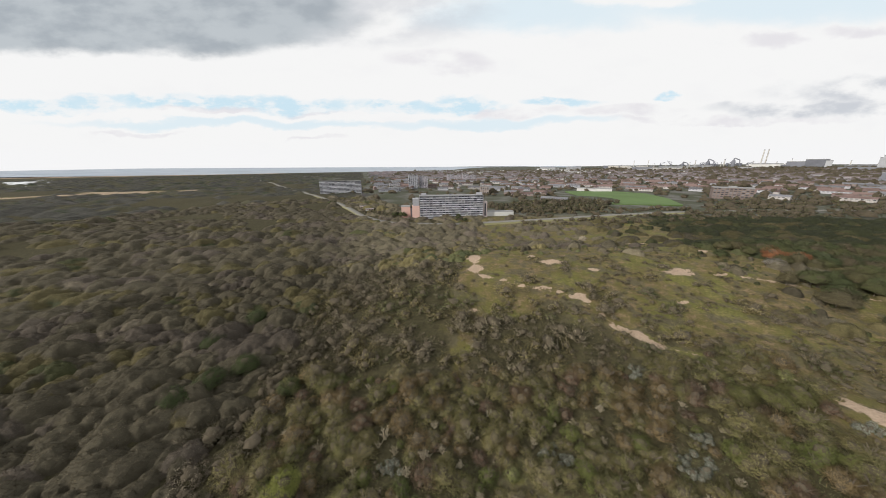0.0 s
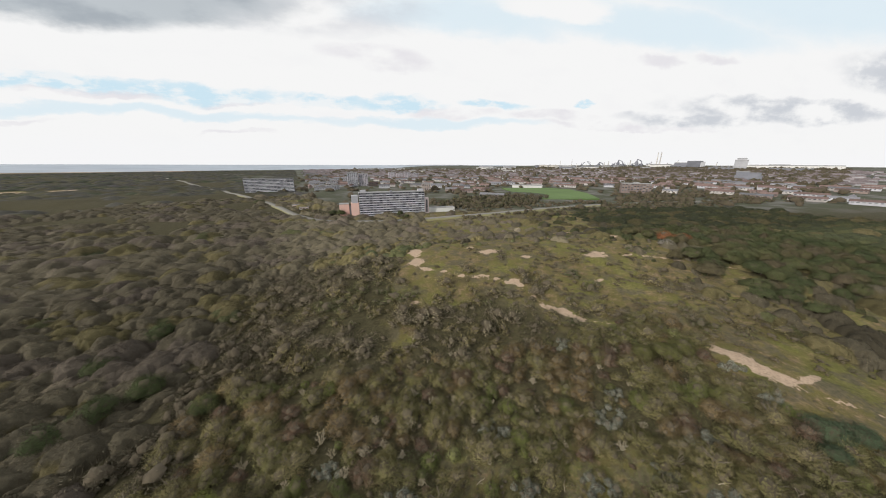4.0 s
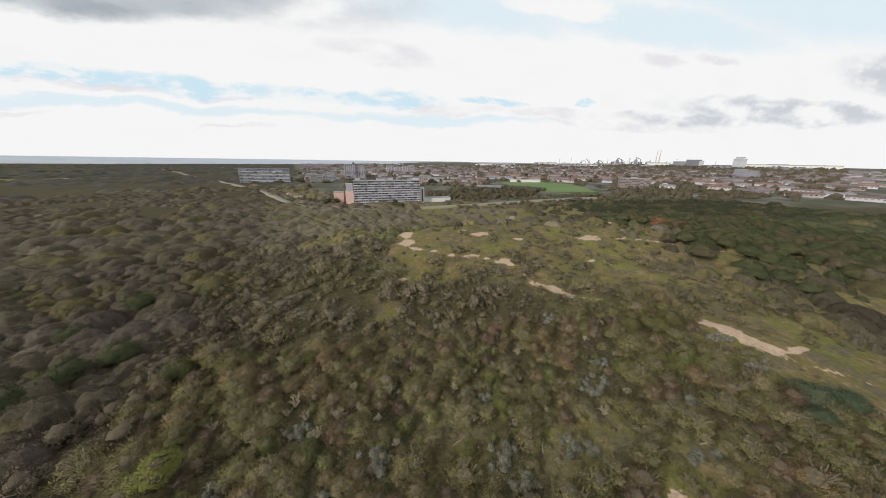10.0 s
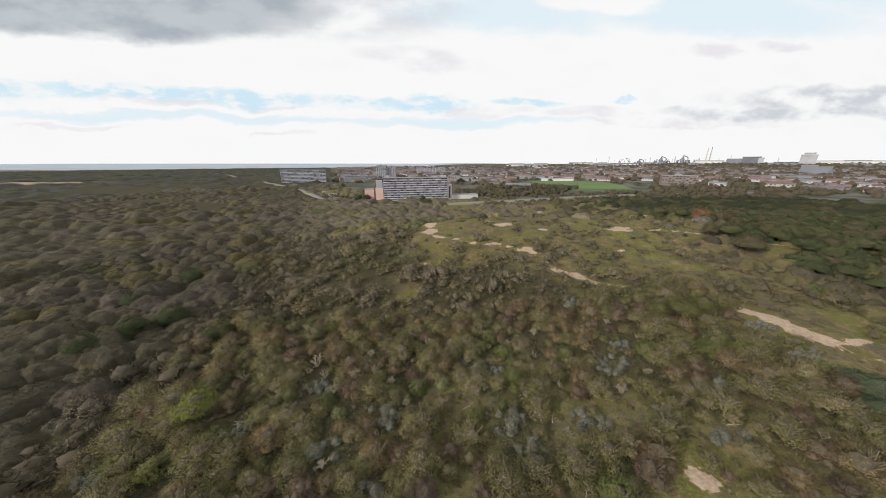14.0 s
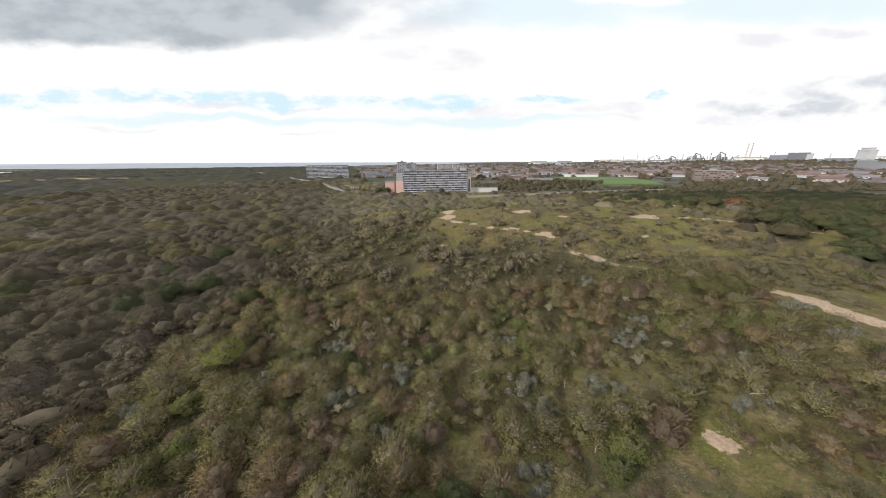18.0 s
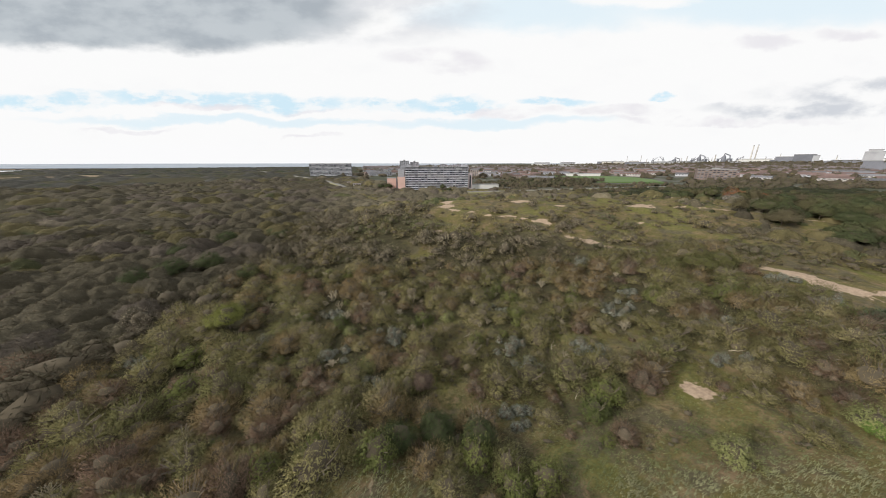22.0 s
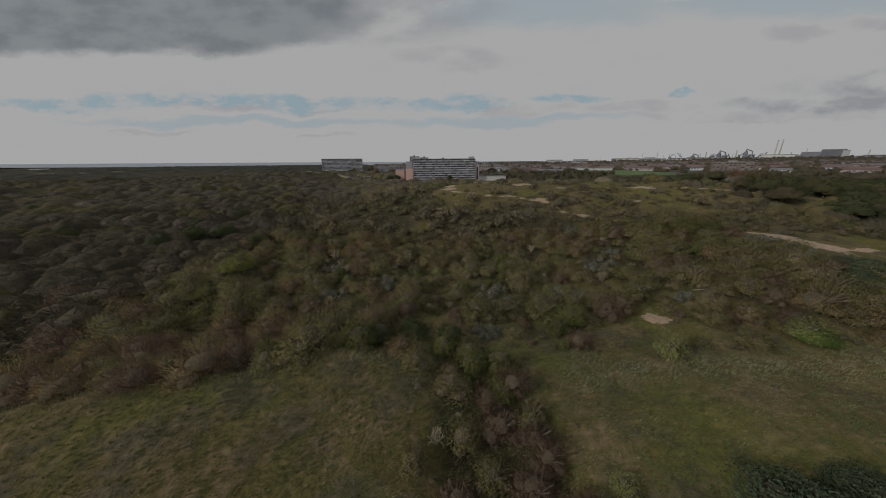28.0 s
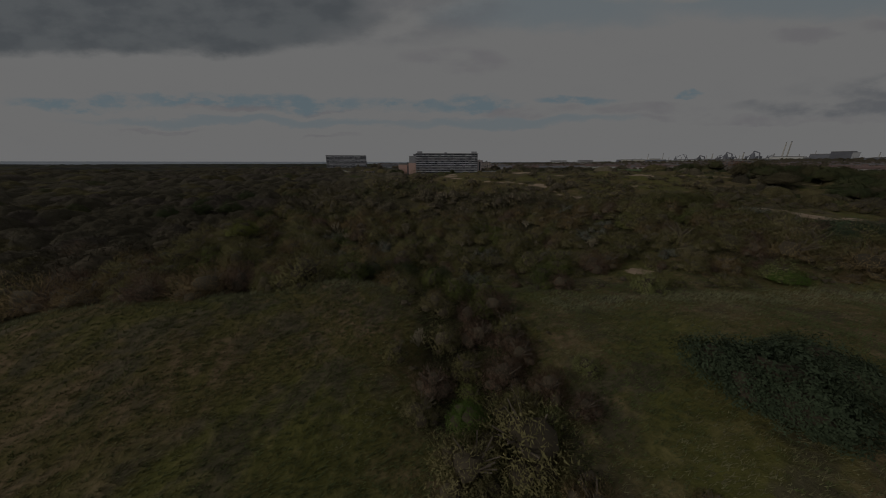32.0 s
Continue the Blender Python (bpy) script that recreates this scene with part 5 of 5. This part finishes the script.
LILAC = plain("lilac_grey_panel", (0.40, 0.37, 0.40), 0.8, 0.15, 0.3)
TAN = plain("sandy_brick", (0.30, 0.25, 0.225), 0.85, 0.15, 0.4)
tower_block("slim grey tower block behind the gallery flats", -97, 813, 8, 26, 18, 13, 5, 1)
tower_block("slim lilac-grey tower block behind the gallery flats", -68, 822, 8, 23, 18, 12, 5, 1, LILAC)
for i in range(4):
    tower_block("mid-rise lilac-grey flats in the town", 20 + 30 * i, 1180 - 6 * i, 4, 26, 16, 9 - i % 2, 4, 1, LILAC)
tower_block("sandy brick flats beside the long block", 84, 681, -6, 20, 30, 6, 4, 1, TAN)
tower_block("brown brick school building by the sports field", 535, 573, -36, 58, 30, 5, 10, 4, BRICK, 3.6)
for i, (x, y) in enumerate(((-250, 1080), (-215, 1060), (-180, 1045), (-165, 900), (-150, 800), (-140, 740))):
    tower_block("low grey flats along a town street", x, y, 14, 30, 12, 4, 5, 1, (LILAC, TAN, RENDER_GREY)[i % 3])


# ---- terraces ----
def terrace_parts(n, wall, roof):
    length, deep = n * 5.8, 9.0
    w = Solid().box(0, 0, -1.5, length, deep, 5.6).mesh("wall", wall)
    r = Solid().gable(0, 0, length, deep, 5.6, 3.6).mesh("roof", roof)
    c = Solid().box(-0.35, -0.35, 0, 0.35, 0.35, 1.5).mesh("chimney", BRICK)
    win = window_mesh(3.2, 1.4)
    return w, r, c, win, length


def terraces():
    kinds = [terrace_parts(n, wall, roof) for n in (5, 8) for wall in (BRICK, RENDER_GREY, PALE_BRICK) for roof in (TILE, DARK_TILE)]
    first, count = {}, 0
    r = np.random.RandomState(77)
    rest = Solid(), Solid()
    for row in range(46):
        dist = 560 + 46 * row
        step_deg = math.degrees(62 / dist)
        a = -14 + r.uniform(0, 3)
        while a < 68:
            x, y = dist * math.sin(radians(a)), dist * math.cos(radians(a))
            a += step_deg * r.uniform(0.95, 1.35)
            bx, by = np.array([x]), np.array([y])
            if built(bx, by)[0] < 0.6 or r.uniform() < 0.14 or field_zone(x, y) or (a > 40 and dist < 800) or (abs(x) < 140 and dist < 780):
                continue
            z, turn = ground_at(x, y), -a + r.choice([0, 0, 0, 90]) + r.uniform(-12, 12)
            i = r.randint(len(kinds))
            if a > 22 and r.uniform() < 0.4:
                i = (i // 2) * 2
            w, rf, c, win, length = kinds[i]
            if count < 230 and dist < 1500:
                if i in first:
                    copy_thing(first[i], pose(x, y, z, 0, 0, turn))
                else:
                    colour = "red-tiled" if i % 2 == 0 else "grey-tiled"
                    stuff = ("brown brick", "grey-rendered", "pale brick")[(i // 2) % 3]
                    ob = thing("terraced_house", "row of " + stuff + " terraced houses with a " + colour + " roof", "terraced houses", x, y, z, turn, "terraces of the town")
                    part("wall", w, ob)
                    part("roof", rf, ob)
                    part("chimney", c, ob, at=(length * 0.3, 4.5, 8.6))
                    part("chimney", c, ob, at=(length * 0.75, 4.5, 8.6))
                    for k in range(int(length / 5.8)):
                        part("window", win, ob, at=(2.9 + 5.8 * k, 0, 3.4))
                    first[i] = ob
                count += 1
            else:
                c0, s0 = math.cos(radians(turn)), math.sin(radians(turn))
                for k, q in enumerate((w, rf)):
                    tgt = rest[k]
                    j = len(tgt.v)
                    tgt.v += [(x + c0 * p.co.x - s0 * p.co.y, y + s0 * p.co.x + c0 * p.co.y, z + p.co.z) for p in q.vertices]
                    tgt.f += [tuple(j + m for m in p.vertices) for p in q.polygons]
    far = thing("far_houses", "distant rows of town houses with reddish roofs", "houses", 0, 0, 0, kind="stuff")
    # Far walls and roofs are greyed, with haze put into the colour.
    part("wall", rest[0].mesh("wall", plain("far_walls", (0.33, 0.32, 0.335), 0.85, 0.45, 0.05)), far)
    part("roof", rest[1].mesh("roof", plain("far_roofs", (0.150, 0.126, 0.130), 0.85, 0.5, 0.05)), far)


def field_zone(x, y):
    return 240 < x < 560 and 440 < y < 760 and (x - 240) * 0.25 + y < 780


terraces()
FIELD = plain("sports_turf", (0.085, 0.130, 0.046), 0.95, 0.22, 0.06)
field_pts = [(262, 488), (392, 470), (436, 560), (455, 650), (420, 700), (302, 718)]


def sports_field():
    fm = bmesh.new()
    z = max(ground_at(x, y) for x, y in field_pts) + 0.4
    bot = [fm.verts.new((x, y, z - 6)) for x, y in field_pts]
    top = [fm.verts.new((x, y, z)) for x, y in field_pts]
    fm.faces.new(top)
    for k in range(len(bot)):
        fm.faces.new((bot[k - 1], bot[k], top[k], top[k - 1]))
    me = bpy.data.meshes.new("sports_field")
    fm.to_mesh(me)
    fm.free()
    me.materials.append(FIELD)
    tagged(new("sports_field", me), "bright green mown sports field", "sports field", kind="structure")
    return z


FZ = sports_field()

# ---- the works on the skyline ----


def at_bearing(deg, dist):
    return dist * math.sin(radians(deg)), dist * math.cos(radians(deg))


def stack(label, deg, dist, high, r, lean=0.0):
    x, y = at_bearing(deg, dist)
    ob = thing("chimney", label, "chimney", x, y, ground_at(x, y) - 1, group="chimneys of the works")
    part("shaft", Solid().tube(0, 0, 0, high, r, r * 0.62, 12).mesh("shaft", CONCRETE), ob)
    part("cap", Solid().tube(0, 0, high, high + 3, r * 0.72, r * 0.72, 12).mesh("cap", STEEL), ob)


stack("tall pale factory chimney on the skyline", 47.6, 3000, 118, 4.5)
stack("tall pale factory chimney on the skyline", 48.0, 3050, 122, 4.5)
stack("slim factory chimney on the skyline", 33.4, 3000, 66, 2.6)
stack("slim factory chimney on the skyline", 35.3, 3000, 70, 2.6)
for deg, high, r in ((32.6, 34, 3), (34.2, 30, 4), (36.1, 40, 2.4), (37.6, 36, 3), (40.4, 44, 2.6), (43.8, 40, 3), (46.9, 46, 2.6), (49.0, 40, 3), (50.2, 58, 2.4), (54.6, 44, 3)):
    stack("short factory chimney on the skyline", deg, 2920, high, r)
stack("short factory chimney on the skyline", 41.0, 3000, 56, 4)
stack("short factory chimney on the skyline", 44.1, 3000, 60, 5)


def furnace(label, deg, dist, high):
    """A blast furnace: stacked vessels, a sloping hoist bridge and pipes."""
    x, y = at_bearing(deg, dist)
    ob = thing("blast_furnace", label, "blast furnace", x, y, ground_at(x, y) - 1, -deg, "furnaces of the works")
    part("vessel", Solid().tube(0, 0, 0, high * 0.55, 16, 12, 12).tube(0, 0, high * 0.55, high * 0.8, 12, 7, 12).tube(0, 0, high * 0.8, high, 4, 3, 8).mesh("vessel", STEEL), ob)
    part("hoist", Solid().bar((-48, 0, 0), (0, 0, high * 0.8), 2.4).mesh("hoist", STEEL), ob)
    part("pipe", Solid().bar((0, 0, high), (30, 0, high * 0.8), 2.5).bar((30, 0, high * 0.8), (36, 0, 10), 2.5).mesh("pipe", STEEL), ob)
    for k in (-30, 22, 40):
        part("stove", Solid().tube(k, 14, 0, high * 0.5, 7, 7, 10).mesh("stove", STEEL), ob)


furnace("dark blast furnace with sloping hoist", 42.4, 3000, 66)
furnace("dark blast furnace with sloping hoist", 45.0, 3000, 70)
furnace("dark blast furnace with sloping hoist", 39.6, 3050, 48)


def crane(deg, dist, high, reach, turn):
    """A dockside crane: a portal on four legs, a mast and a raised jib."""
    x, y = at_bearing(deg, dist)
    ob = thing("harbour_crane", "grey harbour crane with a raised jib", "crane", x, y, ground_at(x, y) - 1, -deg + turn, "cranes of the works")
    for k in (-1, 1):
        for j in (-1, 1):
            part("leg", Solid().bar((k * 9, j * 7, 0), (k * 5, j * 4, high * 0.5), 1.2).mesh("leg", STEEL), ob)
    part("portal", Solid().box(-7, -6, high * 0.5, 7, 6, high * 0.5 + 5).mesh("portal", STEEL), ob)
    part("mast", Solid().bar((0, 0, high * 0.5), (-2, 0, high * 0.85), 1.6).mesh("mast", STEEL), ob)
    part("jib", Solid().bar((-4, 0, high * 0.55), (reach, 0, high), 1.3).mesh("jib", STEEL), ob)
    part("stay", Solid().bar((-2, 0, high * 0.85), (reach, 0, high), 0.7).mesh("stay", STEEL), ob)


for spec in ((36.9, 2900, 52, 30, 20), (38.2, 2950, 60, -28, 0), (41.6, 2850, 46, 26, 40), (43.4, 2900, 50, -24, 10), (46.4, 2900, 44, 30, 0), (31.4, 2900, 36, 20, 0)):
    crane(*spec)


def hall(label, deg, dist, w, d, h, mat, name="works_hall", ridge=0.0):
    x, y = at_bearing(deg, dist)
    ob = thing(name, label, "factory hall", x, y, ground_at(x, y) - 2, -deg)
    part("wall", Solid().box(-w / 2, 0, 0, w / 2, d, h).mesh("wall", mat), ob)
    part("roof", Solid().gable(-w / 2, 0, w / 2, d, h, ridge or h * 0.12, 1).mesh("roof", ROOF_FELT), ob)
    return ob


hall("huge dark steelworks hall on the skyline", 51.0, 2900, 120, 80, 40, STEEL)
hall("tall dark bay of the steelworks hall", 52.2, 2880, 90, 80, 54, STEEL, ridge=3)
hall("pale annex of the steelworks hall", 53.1, 2860, 26, 60, 48, PALE_STEEL, ridge=2)
hall("low dark rolling mill on the skyline", 49.6, 2950, 130, 70, 22, STEEL)
hall("large pale cube-shaped plant building", 57.0, 2700, 62, 50, 62, PALE_STEEL, ridge=3)
hall("pale rounded head of the plant building", 57.0, 2701, 44, 40, 72, PALE_STEEL, "plant_top", 4)
hall("dark tower block in the trees", 57.3, 1500, 34, 26, 30, STEEL, "office_block", 2)
hall("dark tower block in the trees", 58.5, 1500, 30, 26, 26, STEEL, "office_block", 2)
hall("dark low wing of the tower block", 57.9, 1520, 70, 20, 16, STEEL, "office_block", 2)
hall("long white warehouse at the foot of the works", 61.5, 2900, 420, 80, 26, WHITE_WALL, "warehouse", 4)
rr = np.random.RandomState(5)
for k in range(34):
    a = 20 + 44 * rr.uniform()
    hall("low works building on the skyline", a, 2500 + 700 * rr.uniform(), rr.uniform(40, 190), 50, rr.uniform(10, 30), (STEEL, PALE_STEEL, CONCRETE, WHITE_WALL)[k % 4], "works_building")
for k in range(46):
    a = -4 + 46 * rr.uniform()
    hall("white and grey harbour shed in the distance", a, 1900 + 900 * rr.uniform(), rr.uniform(30, 130), 40, rr.uniform(7, 15), (WHITE_WALL, PALE_STEEL, WHITE_WALL, CONCRETE)[k % 4], "harbour_shed")
hall("low white sports hall beside the field", 27.5, 830, 80, 26, 9, WHITE_WALL, "sports_hall", 1)


# ---- sea ----
def sea():
    m, g, b = material("sea_water", 0.5, 0.22)
    pos = place_of(g)
    g.put(b.inputs["Base Color"], g.mix(g.ramp(g.noise(pos, 0.004, 5), 0.35, 0.65), (0.25, 0.285, 0.335, 1), (0.31, 0.345, 0.395, 1)))
    pts = SHORE + [(1400, 3500), (2200, 4400), (-4880, 4880)]
    bm = bmesh.new()
    vs = [bm.verts.new((x, y, 0)) for x, y in pts]
    bm.faces.new(vs)
    bmesh.ops.triangulate(bm, faces=bm.faces[:])
    bmesh.ops.subdivide_edges(bm, edges=bm.edges[:], cuts=24, use_grid_fill=True)
    for v in bm.verts:
        v.co.z = -5.6 + 27.0 * float(step(math.hypot(v.co.x, v.co.y), 3000, 4900))
    me = bpy.data.meshes.new("sea")
    bm.to_mesh(me)
    bm.free()
    me.materials.append(m)
    tagged(new("sea", me), "pale grey-blue sea along the horizon", "sea", kind="structure")


sea()


def lagoon(x, y, long, wide, turn):
    """A sheet of shallow water on the beach plain."""
    m, g, b = material("lagoon_water", 0.18, 0.5)
    g.put(b.inputs["Base Color"], g.mix(g.ramp(g.noise(place_of(g), 0.01, 4), 0.4, 0.6), (0.42, 0.44, 0.45, 1), (0.55, 0.56, 0.56, 1)))
    bm = bmesh.new()
    r = np.random.RandomState(8)
    z = ground_at(x, y)
    rim = []
    for k in range(48):
        a = 2 * math.pi * k / 48
        f = 1 + 0.22 * math.sin(3 * a + 1) + 0.1 * r.uniform(-1, 1)
        p = Matrix.Rotation(radians(turn), 3, "Z") @ Vector((long * f * math.cos(a), wide * f * math.sin(a), 0))
        rim.append((x + p.x, y + p.y))
    z = max(ground_at(*p) for p in rim) + 0.3
    top = [bm.verts.new((*p, z)) for p in rim]
    low = [bm.verts.new((*p, z - 12)) for p in rim]
    bm.faces.new(top)
    for k in range(48):
        bm.faces.new((low[k - 1], low[k], top[k], top[k - 1]))
    me = bpy.data.meshes.new("lagoon")
    bm.to_mesh(me)
    bm.free()
    me.materials.append(m)
    tagged(new("lagoon", me), "pale shallow lagoon behind the beach", "lagoon", kind="structure")


lagoon(-1760, 1270, 420, 60, -36)


def beach_hut(x, y, turn):
    """A small flat-roofed pavilion with an awning."""
    ob = thing("pavilion", "small white flat-roofed pavilion beside the road", "pavilion", x, y, ground_at(x, y) + 0.1, turn)
    part("wall", Solid().box(-6, -3, -1, 6, 3, 3).mesh("wall", WHITE_WALL), ob)
    part("roof", Solid().box(-6.6, -3.8, 3, 6.6, 3.6, 3.4).mesh("roof", ROOF_FELT), ob)
    part("awning", Solid().box(-6, -5.4, 2.5, 6, -3, 2.7).mesh("awning", PINK), ob, "faded pink awning")
    win = window_mesh(2.2, 1.5)
    for k in (-4, 0, 4):
        part("window", win, ob, at=(k, -3, 0.9))


beach_hut(-122, 452, 10)
beach_hut(-136, 470, 25)
